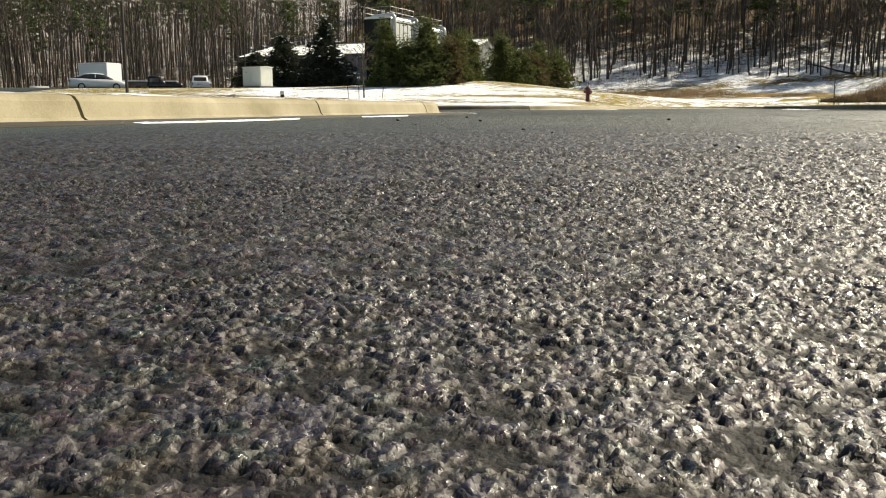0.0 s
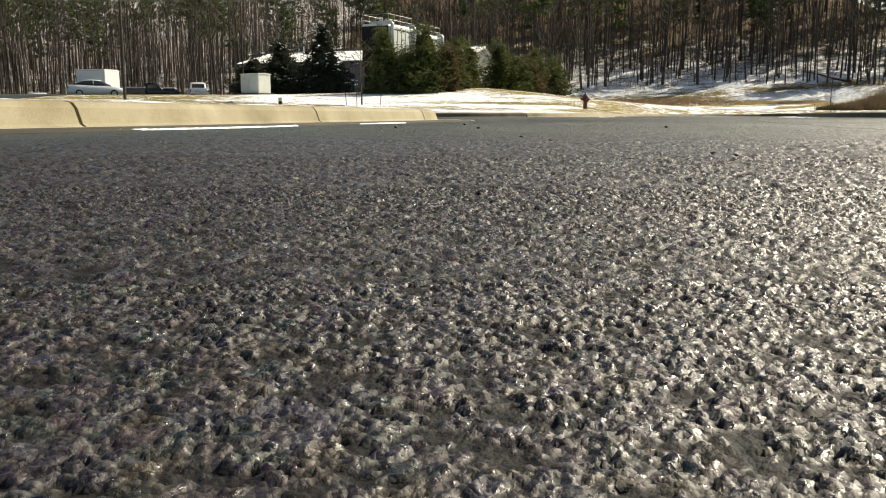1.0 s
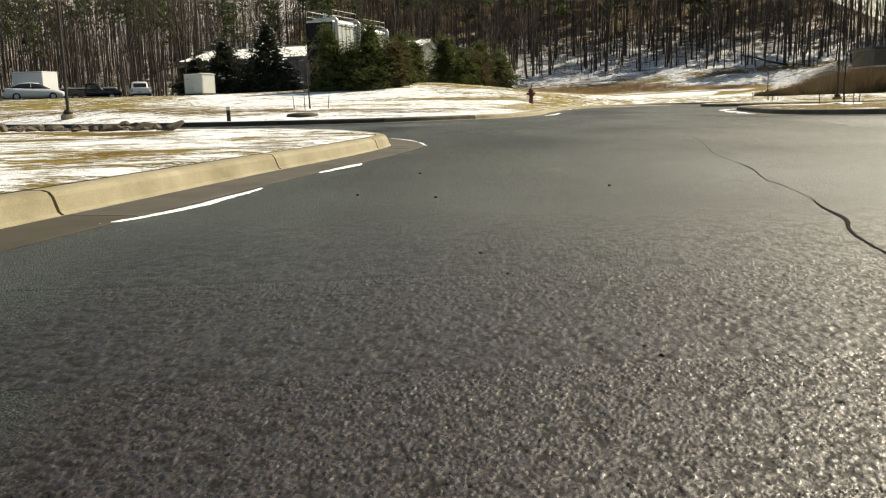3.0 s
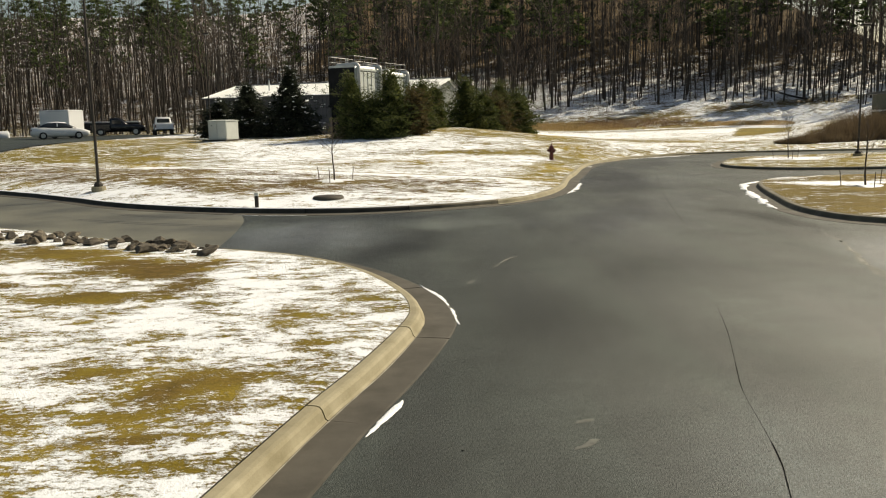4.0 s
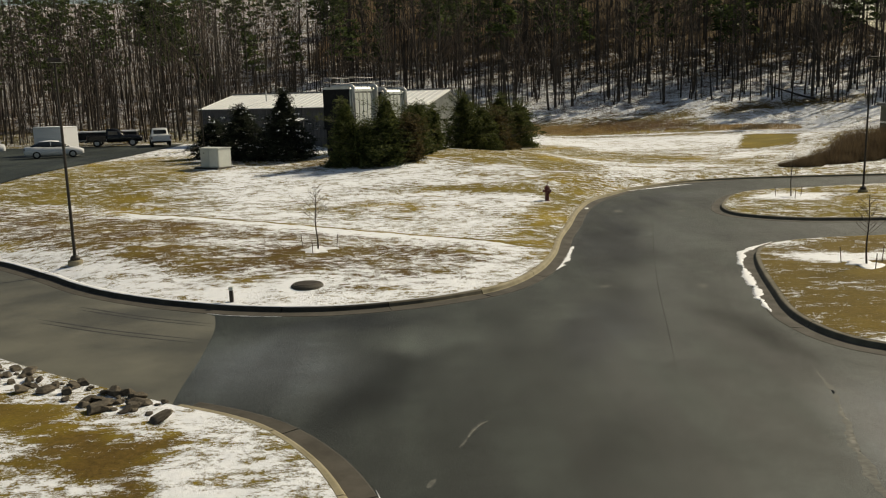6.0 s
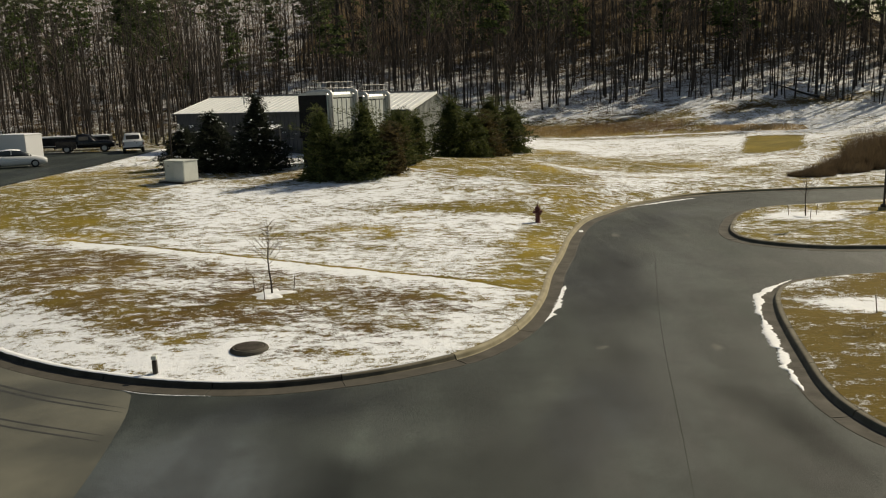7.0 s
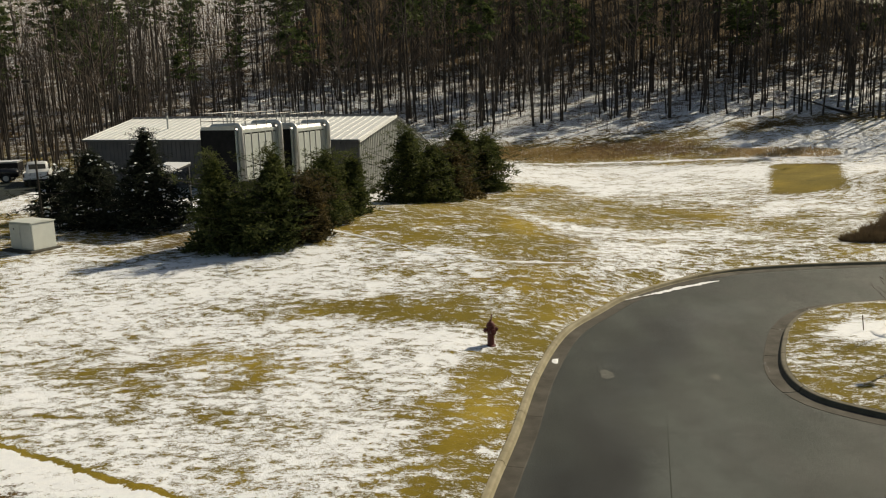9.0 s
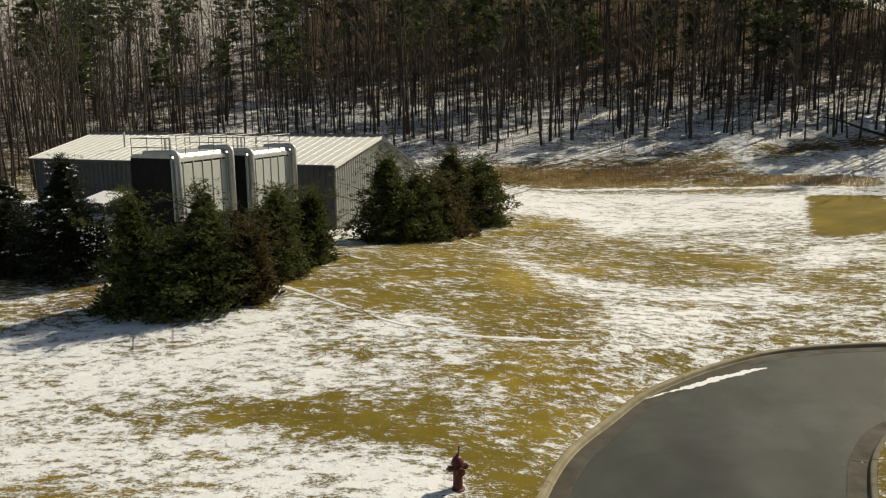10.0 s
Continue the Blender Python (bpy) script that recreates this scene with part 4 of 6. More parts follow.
def tank_unit(m, w, l, h, legs, label):
    """An air-handling unit on a dark stand, with bent ducts and panel ribs. x across the dark end, y along the pale side."""
    u = thing("air_unit", m, label, "air unit", "air units beside the building")
    part("stand", B(box(0.1, w - 0.1, 0.1, l - 0.1, -legs, 0.0, 0.03), box(-0.05, w + 0.05, -0.05, l + 0.05, -0.16, 0.0, 0.02)), M_BLACK, u, "black steel stand")
    part("body", box(0, w, 0, l, 0.003, h, 0.04, 2), M_BLACK, u, "black end and casing")
    n = 6
    for i in range(n):
        a, b = 0.08 + (l - 0.16) * i / n, 0.08 + (l - 0.16) * (i + 1) / n
        part("panel", box(w + 0.004, w + 0.05, a + 0.03, b - 0.03, 0.06, h - 0.28, 0.012), M_UNIT, u, "pale metal panel")
        part("rib", box(w + 0.003, w + 0.085, b - 0.03, b + 0.025, 0.05, h - 0.22, 0.008), M_GALV, u)
    part("header", box(w + 0.004, w + 0.09, 0.05, l - 0.05, h - 0.2, h - 0.02, 0.015), M_UNIT, u)
    part("top_cover", prism([(0.0, h), (w, h), (w - 0.12, h + 0.16), (0.15, h + 0.16)], 0.02, l - 0.02, 'y'), M_GALV, u, "grey top cover")
    for y in (0.16, l - 0.2):
        pts = [(w * 0.3, y, h + 0.02), (w * 0.32, y, h + 0.18)]
        pts += [(w + 0.02, y, h + 0.24)]
        for k in range(1, 7):
            a = math.pi / 2 * (1 - k / 6)
            pts.append((w + 0.02 + 0.22 * math.cos(a), y, h + 0.02 + 0.22 * math.sin(a)))
        pts.append((w + 0.24, y, 0.05))
        part("duct", tube(pts, 0.14, 12), M_GALV, u, "bent round metal duct", True)
        part("corner_panel", box(w + 0.005, w + 0.12, y - 0.2, y + 0.2, 0.02, h - 0.03, 0.02), M_UNIT, u)
    for k in range(2):
        part("vent_pipe", tube([(w * 0.35, l * 0.35 + k * 0.3, h + 0.1), (w * 0.35, l * 0.35 + k * 0.3, h + 0.8)], 0.05, 8), M_GALV, u)
    # rails round the top
    for x in (0.05, w - 0.05):
        for j in range(5):
            y = 0.1 + (l - 0.2) * j / 4
            part("rail_post", tube([(x, y, h), (x, y, h + 0.85)], 0.020, 6), M_RAIL, u)
        for z in (0.45, 0.85):
            part("handrail", tube([(x, 0.1, h + z), (x, l - 0.1, h + z)], 0.022, 6), M_RAIL, u)
    for y in (0.1, l - 0.1):
        for z in (0.45, 0.85):
            part("handrail", tube([(0.05, y, h + z), (w - 0.05, y, h + z)], 0.022, 6), M_RAIL, u)
    return u


# local frame of the building: x along its front from the gable corner to the far corner, y into it
GABLE = Vector((1.53, 77.92, 0))
ALONG = Vector((-0.911, 0.413, 0))
BACK = Vector((0.413, 0.911, 0))
BUILD = Matrix(((-ALONG.x, BACK.x, 0, GABLE.x), (-ALONG.y, BACK.y, 0, GABLE.y), (0, 0, 1, 0), (0, 0, 0, 1)))


def metal_building():
    # the ridge stands nearer to the front; the back slope is longer and falls lower
    L, D, R, Z0, EV, EB, RG = 24.0, 10.9, 5.6, 1.3, 5.15, 4.27, 6.45
    b = thing("metal_building", BUILD, "long grey metal building with a white standing-seam gable roof", "building")
    t = 0.15
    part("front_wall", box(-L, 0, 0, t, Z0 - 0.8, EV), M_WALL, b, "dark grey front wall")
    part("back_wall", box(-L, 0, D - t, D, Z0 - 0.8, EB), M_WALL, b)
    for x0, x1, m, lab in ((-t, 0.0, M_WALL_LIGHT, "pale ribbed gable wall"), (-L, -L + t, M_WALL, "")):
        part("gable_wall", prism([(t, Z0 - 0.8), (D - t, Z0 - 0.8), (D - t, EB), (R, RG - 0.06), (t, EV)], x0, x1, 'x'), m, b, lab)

    def roof_z(y):
        return RG - (RG - EV) * (R - y) / R if y < R else RG - (RG - EB) * (y - R) / (D - R)

    n = 40
    for i in range(n):
        y = 0.15 + (D - 0.3) * i / (n - 1)
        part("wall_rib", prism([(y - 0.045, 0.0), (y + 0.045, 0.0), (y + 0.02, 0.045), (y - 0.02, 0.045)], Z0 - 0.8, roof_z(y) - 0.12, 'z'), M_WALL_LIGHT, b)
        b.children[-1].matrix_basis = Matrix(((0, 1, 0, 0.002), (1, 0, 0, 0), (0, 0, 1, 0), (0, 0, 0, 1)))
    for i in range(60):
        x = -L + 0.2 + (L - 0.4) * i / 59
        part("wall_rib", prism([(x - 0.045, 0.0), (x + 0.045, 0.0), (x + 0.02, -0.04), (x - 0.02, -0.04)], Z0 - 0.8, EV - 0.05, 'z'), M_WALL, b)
    th, ov = 0.09, 0.3
    for s in (0, 1):
        y0 = -ov if s == 0 else D + ov
        zz = roof_z(y0)
        r = part("roof", prism([(y0, zz), (R, RG), (R, RG + th), (y0, zz + th)], -L - 0.25, 0.25, 'x'), M_ROOF, b, "white metal roof slope")
        for i in range(40):
            x = -L - 0.1 + (L + 0.2) * i / 39
            part("seam", prism([(y0, zz + th), (R, RG + th), (R, RG + th + 0.05), (y0, zz + th + 0.05)], x - 0.02, x + 0.02, 'x'), M_ROOF, r)
        part("rake_trim", prism([(y0, zz - 0.12), (R, RG - 0.1), (R, RG + 0.06), (y0, zz + 0.06)], 0.253, 0.29, 'x'), M_TRIM if s else M_ROOF, b)
    part("ridge_cap", prism([(R - 0.25, RG + 0.07), (R, RG + 0.16), (R + 0.25, RG + 0.07), (R, RG + 0.2)], -L - 0.27, 0.27, 'x'), M_TRIM, b, "dark ridge cap")
    part("gutter", box(-L - 0.2, 0.2, -ov - 0.1, -ov - 0.005, roof_z(-ov) - 0.05, roof_z(-ov) + 0.07, 0.01), M_TRIM, b)
    w = part("window", box(-L + 1.3, -L + 2.4, -0.06, -0.003, Z0 + 0.9, Z0 + 2.2, 0.01), M_WALL_LIGHT, b, "small front window")
    part("pane", box(-L + 1.4, -L + 2.3, -0.075, -0.063, Z0 + 1.0, Z0 + 2.1), M_GLASS, w)
    part("stack_pipe", tube([(-L + 6, 2.4, EV), (-L + 6, 2.4, EV + 1.7)], 0.07, 10), M_GALV, b, "grey vent pipe")
    return b


metal_building()
for back, z, h, lab in ((0.0, 3.87, 2.75, "tall pale and black air unit with bent ducts and top rails"), (5.25, 3.62, 2.75, "pale and black air unit with bent ducts behind cedar trees")):
    o = Vector((-6.0, 65.7, z)) + BACK * back
    tank_unit(Matrix(((-ALONG.x, BACK.x, 0, o.x), (-ALONG.y, BACK.y, 0, o.y), (0, 0, 1, o.z), (0, 0, 0, 1))), 2.25, 4.05, h, 2.7, lab)


def evergreen(seed, m, h, r, material, label, shape=0.8, low=0.0, blades=1.0, snow=0.0, tiers=0.0):
    """A dense conical or rounded evergreen of many small sprays on real limbs."""
    rng = random.Random(seed)
    ob = thing("evergreen_tree", m, label, "evergreen", "evergreens round the air units")
    V, F, L, G, S, SF = [], [], [], [], [], []
    line = trunk_line(rng, h, 0.15)
    limb(V, F, line, [0.13 * h / 5 * (1 - 0.9 * i / 6) + 0.01 for i in range(7)], 7)
    n = int(46 * h / 4)

    def lump(a, f):
        return 1 + 0.85 * noise.noise(Vector((1.7 * math.cos(a), 1.7 * math.sin(a), 4.2 * f + seed * 7.1)))

    for k in range(n):
        f = low + (1 - low) * (k / n)
        z = h * f
        rad = r * ((1 - f) ** shape) * (0.75 + 0.35 * min(1, f * 6)) * rng.choice((0.55, 0.75, 0.95, 1.12, 1.42)) * rng.uniform(0.9, 1.08) + 0.12
        a = k * 2.4 + rng.uniform(-0.5, 0.5)
        rad *= lump(a, f) * (1 + tiers * (((f * h * 1.25 + 0.13 * math.sin(3 * a + seed)) % 1.0) - 0.5) * -1.5)
        p = at_height(line, min(z + 0.15, h * 0.995))
        e = p + Vector((math.cos(a) * rad, math.sin(a) * rad, (rng.uniform(-0.1, 0.35) if not snow else rng.uniform(-0.35, 0.08)) * rad * 0.8 + (0.0 if snow else 0.25)))
        limb(V, F, [p, e], [0.03, 0.008], 3)
        for s in (0.3, 0.5, 0.68, 0.84, 1.0):
            for _ in range(3):
                c = p.lerp(e, s) + Vector((rng.uniform(-0.28, 0.28), rng.uniform(-0.28, 0.28), rng.uniform(-0.2, 0.25)))
                spray(L, G, c, rng.uniform(0.11, 0.25), int(12 * blades), rng, 1.0, 0.06)
                if rng.random() < snow * 0.30 and s > 0.6:
                    spray(S, SF, c + Vector((0, 0, 0.05)), rng.uniform(0.14, 0.30), 4, rng, 0.3, 0.22)
    t = new("trunk", mesh_of("trunk", V, F, M_BARK))
    t.parent = ob
    # the dense dark heart of the crown
    for k in range(int(420 * h)):
        f = rng.random() ** 1.3
        rad = r * ((1 - f) ** shape) * (0.74 - 0.2 * tiers) * math.sqrt(rng.random())
        a = rng.uniform(0, 6.28)
        rad *= lump(a, f)
        spray(L, G, Vector((rad * math.cos(a), rad * math.sin(a), h * f * 0.95)), 0.30, 8, rng, 0.9, 0.13)
    c = new("crown", mesh_of("crown", L, G, material))
    c.parent = ob
    if S:
        s = new("snow_cap", mesh_of("snow_cap", S, SF, M_SNOW))
        s.parent = ob
        tagged(s, kind="stuff")
    return ob


def plant(seed, x, y, h, r, mat, label, **kw):
    return evergreen(seed, pose(x, y, gz(x, y) - 0.05), h, r, mat, label, **kw)


DARK = "dark green conical spruce with dabs of snow on its branches"
CED = "dense olive green cedar on the snowy mound"
BRN = "rusty brown evergreen at the end of the row"
plant(1, -12.3, 66.9, 4.1, 3.9, M_SPRUCE, DARK, snow=0.6, shape=0.75, tiers=0.5)
plant(16, -15.0, 69.6, 3.0, 2.84, M_SPRUCE, DARK, snow=0.4, shape=0.6, tiers=0.4)
plant(2, -8.9, 65.6, 5.1, 4.0, M_SPRUCE, DARK, snow=0.6, shape=1.0, tiers=0.6)
plant(3, -3.9, 59.2, 4.1, 2.2, M_CEDAR, CED, shape=0.85, tiers=0.35)
plant(4, -2.4, 58.7, 2.6, 2.70, M_CEDAR, CED, shape=0.45, tiers=0.2)
plant(13, -1.1, 59.0, 4.2, 2.3, M_CEDAR, CED, shape=0.8, tiers=0.35)
plant(5, 0.3, 59.6, 2.8, 1.5, M_BROWNBUSH, "brownish green cedar beside the air unit", shape=0.5)
plant(6, 1.0, 62.3, 3.3, 1.5, M_CEDAR, CED, shape=0.6, tiers=0.3)
plant(14, 1.9, 64.8, 3.0, 1.5, M_CEDAR, CED, shape=0.5, tiers=0.2)
plant(7, 0.4, 65.0, 3.0, 1.6, M_CEDAR, CED, shape=0.5)
plant(8, 4.9, 73.4, 4.5, 3.27, M_CEDAR, CED, shape=0.6, tiers=0.3)
plant(15, 6.4, 74.6, 3.5, 2.70, M_CEDAR, CED, shape=0.5, tiers=0.2)
plant(9, 7.6, 76.0, 3.3, 2.41, M_BROWNBUSH, BRN, shape=0.45)
plant(10, 8.4, 79.2, 4.5, 2.70, M_CEDAR, CED, shape=0.6, tiers=0.3)
plant(11, 10.3, 80.6, 4.0, 2.84, M_CEDAR, CED, shape=0.5, tiers=0.25)


def lamp_post(x, y, h, label):
    p = thing("lamp_post", pose(x, y, gz(x, y)), label, "lamp post", "parking lot lamps")
    part("footing", lathe([(0, -0.3), (0.26, -0.3), (0.26, 0.12), (0.24, 0.15), (0, 0.15)], 16), M_KERB, p, "round concrete footing")
    part("base_cover", lathe([(0, 0.15), (0.17, 0.15), (0.17, 0.24), (0.11, 0.32), (0, 0.32)], 12), M_POLE, p)
    part("pole", tube([(0, 0, 0.2), (0, 0, h)], [0.058, 0.042], 10), M_POLE, p, "dark bronze pole")
    head = part("lamp_head", box(-0.18, 0.30, -0.17, 0.17, h + 0.002, h + 0.14, 0.03), M_POLE, p, "dark rectangular lamp head")
    part("lens", box(-0.12, 0.24, -0.12, 0.12, h - 0.012, h - 0.001), M_UNIT, head)
    return p


lamp_post(-11.75, 32.4, 7.2, "tall dark bronze lamp post on the snowy lawn")
lamp_post(25.4, 47.6, 7.2, "tall dark bronze lamp post on the far island")


def hydrant(x, y):
    h = thing("fire_hydrant", pose(x, y, gz(x, y) - 0.02, 0, 0, 20), "dull red fire hydrant with side caps on the lawn", "hydrant")
    part("barrel", lathe([(0, 0), (0.17, 0), (0.17, 0.03), (0.115, 0.05), (0.105, 0.42), (0.125, 0.45), (0.125, 0.62), (0.15, 0.64), (0.15, 0.67), (0, 0.67)], 18), M_RED, h, smooth=False)
    part("bonnet", lathe([(0.14, 0.672), (0.13, 0.72), (0.09, 0.79), (0.04, 0.82), (0.035, 0.87), (0, 0.87)], 18), M_RED, h)
    part("marker_rod", tube([(0.02, 0, 0.86), (0.05, 0.02, 1.04)], 0.018, 6), M_RED, h, "short slanted marker rod")
    for ang in (0, 180):
        part("side_cap", lathe([(0.065, 0.1), (0.065, 0.17), (0.075, 0.175), (0.075, 0.22), (0.03, 0.24), (0.025, 0.27), (0, 0.27)], 12, pose(0, 0, 0.54, 0, 90, ang)), M_RED, h)
    part("pumper_cap", lathe([(0.085, 0.1), (0.085, 0.18), (0.095, 0.185), (0.095, 0.23), (0.03, 0.25), (0, 0.27)], 12, pose(0, 0, 0.50, 90, 0, 0)), M_RED, h)
    return h


hydrant(7.64, 46.15)


def transformer_box(x, y, rz):
    c = thing("utility_cabinet", pose(x, y, gz(x, y), 0, 0, rz), "pale green metal utility cabinet on a concrete pad", "utility cabinet")
    part("pad", box(-1.25, 0.95, -0.85, 0.85, -0.3, 0.08, 0.02), M_GUTTER, c, "concrete pad")
    part("body", box(-0.82, 0.82, -0.62, 0.62, 0.083, 1.35, 0.03, 2), M_CABINET, c)
    part("lid", prism([(-0.66, 1.353), (0.66, 1.353), (0.66, 1.40), (0.0, 1.45), (-0.66, 1.40)], -0.86, 0.86, 'x'), M_CABINET, c)
    for s in (-1, 1):
        part("door", box(s * 0.41 - 0.385, s * 0.41 + 0.385, -0.645, -0.623, 0.14, 1.30, 0.008), M_CABINET, c)
    part("handle", box(-0.05, -0.02, -0.68, -0.648, 0.78, 0.92, 0.01), M_GALV, c)
    part("warning_plate", box(-0.5, -0.43, -0.655, -0.648, 1.02, 1.10), M_BLACK, c)
    return c


transformer_box(-12.92, 60.4, -31)


def canopy(m):
    """A low lean-to roof under snow, on posts."""
    c = thing("lean_to", m, "small lean-to roof covered in snow beside the building", "lean-to")
    part("roof", prism([(-1.0, 0.0), (1.0, 0.35), (1.0, 0.45), (-1.0, 0.1)], -0.9, 0.9, 'x'), M_TRIM, c)
    part("roof_snow", prism([(-0.98, 0.103), (0.98, 0.453), (0.98, 0.52), (-0.98, 0.17)], -0.88, 0.88, 'x'), M_SNOW, c, "snow on the roof")
    for x in (-0.8, 0.8):
        for y, t in ((-0.85, 0.02), (0.85, 0.32)):
            part("post", box(x - 0.05, x + 0.05, y - 0.05, y + 0.05, -2.9, t), M_TRIM, c)
    return c


canopy(Matrix.Translation((-9.4, 71.2, 3.95)) @ pose(0, 0, 0, 0, 0, -23))


# ---- the stony face of the asphalt where the camera starts ----
def cells(x, y, size, seed):
    """Nearest and second-nearest distance to jittered points, a value for the nearest and the way from it."""
    rs = np.random.RandomState(seed)
    n = 256
    jx, jy, val = rs.rand(n, n), rs.rand(n, n), rs.rand(n, n)
    u, v = x / size, y / size
    iu, iv = np.floor(u).astype(int), np.floor(v).astype(int)
    f1, f2 = np.full(x.shape, 9.0), np.full(x.shape, 9.0)
    who, ox, oy = np.zeros(x.shape), np.zeros(x.shape), np.zeros(x.shape)
    for a in (-1, 0, 1):
        for b in (-1, 0, 1):
            ci, cj = (iu + a) % n, (iv + b) % n
            ex, ey = u - (iu + a + jx[ci, cj]), v - (iv + b + jy[ci, cj])
            dd = np.hypot(ex, ey)
            closer = dd < f1
            f2 = np.where(closer, f1, np.minimum(f2, dd))
            who, ox, oy = np.where(closer, val[ci, cj], who), np.where(closer, ex, ox), np.where(closer, ey, oy)
            f1 = np.where(closer, dd, f1)
    return f1, f2, who, ox, oy


def stone_relief(x, y, size):
    """The height of the bared stones in the asphalt: worn tilted faces, broken edges and lost stones."""
    wx = 0.35 * size * np.sin(x * 900 + 2.0 * np.sin(y * 410))
    wy = 0.35 * size * np.sin(y * 830 + 2.0 * np.sin(x * 470))
    f1, f2, who, ox, oy = cells(0.74 * (x + wx), 1.05 * (y + wy), size, 3)
    face = 0.40 * ((who * 7.13) % 1) * (ox * np.cos(who * 61.0) + oy * np.sin(who * 61.0))
    rim = np.clip((f2 - f1) * 2.4, 0, 1) ** 0.8
    gone = who < 0.20
    big = rim * np.where(gone, 0.1, 1.0) * (0.45 + 0.35 * who + face)
    m1, m2, m, qx, qy = cells(0.8 * x + 0.7, y + 0.4, size * 0.52, 11)
    mid = np.clip((m2 - m1) * 2.4, 0, 1) ** 0.8 * (0.25 + 0.75 * m + 0.5 * (qx * np.cos(m * 47) + qy * np.sin(m * 47)))
    g1, g2, g, px, py = cells(x + 0.31, y + 0.17, size * 0.27, 5)
    small = np.clip((g2 - g1) * 2.6, 0, 1) * (0.6 * g + 0.7 * (px * np.cos(g * 50) + py * np.sin(g * 50)))
    l1 = cells(x + 3.3, y + 1.9, size * 7, 9)
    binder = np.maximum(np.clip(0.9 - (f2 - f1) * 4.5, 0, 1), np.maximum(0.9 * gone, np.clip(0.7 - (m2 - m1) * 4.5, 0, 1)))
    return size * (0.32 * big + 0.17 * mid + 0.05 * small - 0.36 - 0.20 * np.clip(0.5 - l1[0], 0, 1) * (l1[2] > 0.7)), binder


def asphalt_patch(x0, x1, y0, y1, sx, sy, size, mat, fade0=1.0, fade1=1.0, bare0=1.0, bare1=1.0):
    xs, ys = np.arange(x0, x1, sx), np.arange(y0, y1, sy)
    gx, gy = np.meshgrid(xs, ys, indexing='ij')
    x, y = gx.ravel(), gy.ravel()
    rs = np.random.RandomState(4)
    x, y = x + (rs.rand(len(x)) - 0.5) * sx * 0.5, y + (rs.rand(len(x)) - 0.5) * sy * 0.5
    along = (y - y0) / (y1 - y0)
    side = np.clip(np.minimum(x - x0, x1 - x) / (0.12 * (x1 - x0)), 0, 1)
    fade = (fade0 + (fade1 - fade0) * along) * side
    bare = (bare0 + (bare1 - bare0) * along) * side
    relief, binder = stone_relief(x, y, size)
    z = 0.30 * size * fade + relief * fade + (rs.rand(len(x)) - 0.5) * size * 0.025 * fade + 0.001
    z = z - 0.012 * np.clip(1 - np.minimum(y - y0, y1 - y) / (0.012 * y1), 0, 1) * (y0 > 0.3)
    q = np.arange(len(x)).reshape(len(xs), len(ys))
    f = np.stack([q[:-1, :-1], q[1:, :-1], q[1:, 1:], q[:-1, 1:]], -1).reshape(-1, 4)
    me = bpy.data.meshes.new("asphalt_stones")
    me.vertices.add(len(x))
    me.vertices.foreach_set("co", np.stack([x, y, z], 1).ravel())
    me.loops.add(f.size)
    me.loops.foreach_set("vertex_index", f.ravel().astype(np.int32))
    me.polygons.add(len(f))
    me.polygons.foreach_set("loop_start", np.arange(0, f.size, 4, dtype=np.int32))
    me.materials.append(mat)
    me.update(calc_edges=True)
    me.attributes.new("bare", 'FLOAT', 'POINT').data.foreach_set("value", np.clip(bare, 0, 1).astype(np.float32))
    wear_sheen, damp_sheen = road_wear_sheen(x, y) if y1 > 2 else (np.zeros(len(x)), np.zeros(len(x)))
    me.attributes.new("wear_sheen", 'FLOAT', 'POINT').data.foreach_set("value", wear_sheen.astype(np.float32))
    me.attributes.new("damp_sheen", 'FLOAT', 'POINT').data.foreach_set("value", damp_sheen.astype(np.float32))
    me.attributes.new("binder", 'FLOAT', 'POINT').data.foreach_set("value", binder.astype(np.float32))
    ob = new("asphalt_stones", me)
    tagged(ob, "coarse bared stones in the worn asphalt", "asphalt", kind="stuff")
    return ob


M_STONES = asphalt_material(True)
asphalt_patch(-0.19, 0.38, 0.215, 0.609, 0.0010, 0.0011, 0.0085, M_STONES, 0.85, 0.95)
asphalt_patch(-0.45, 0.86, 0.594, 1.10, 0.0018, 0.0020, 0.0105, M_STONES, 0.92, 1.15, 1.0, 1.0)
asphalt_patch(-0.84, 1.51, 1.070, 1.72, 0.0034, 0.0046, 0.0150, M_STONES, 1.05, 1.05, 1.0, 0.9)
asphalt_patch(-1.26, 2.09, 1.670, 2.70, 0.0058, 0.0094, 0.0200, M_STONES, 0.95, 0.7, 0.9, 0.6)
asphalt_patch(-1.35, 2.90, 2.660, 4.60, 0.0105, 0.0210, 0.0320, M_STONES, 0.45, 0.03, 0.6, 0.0)


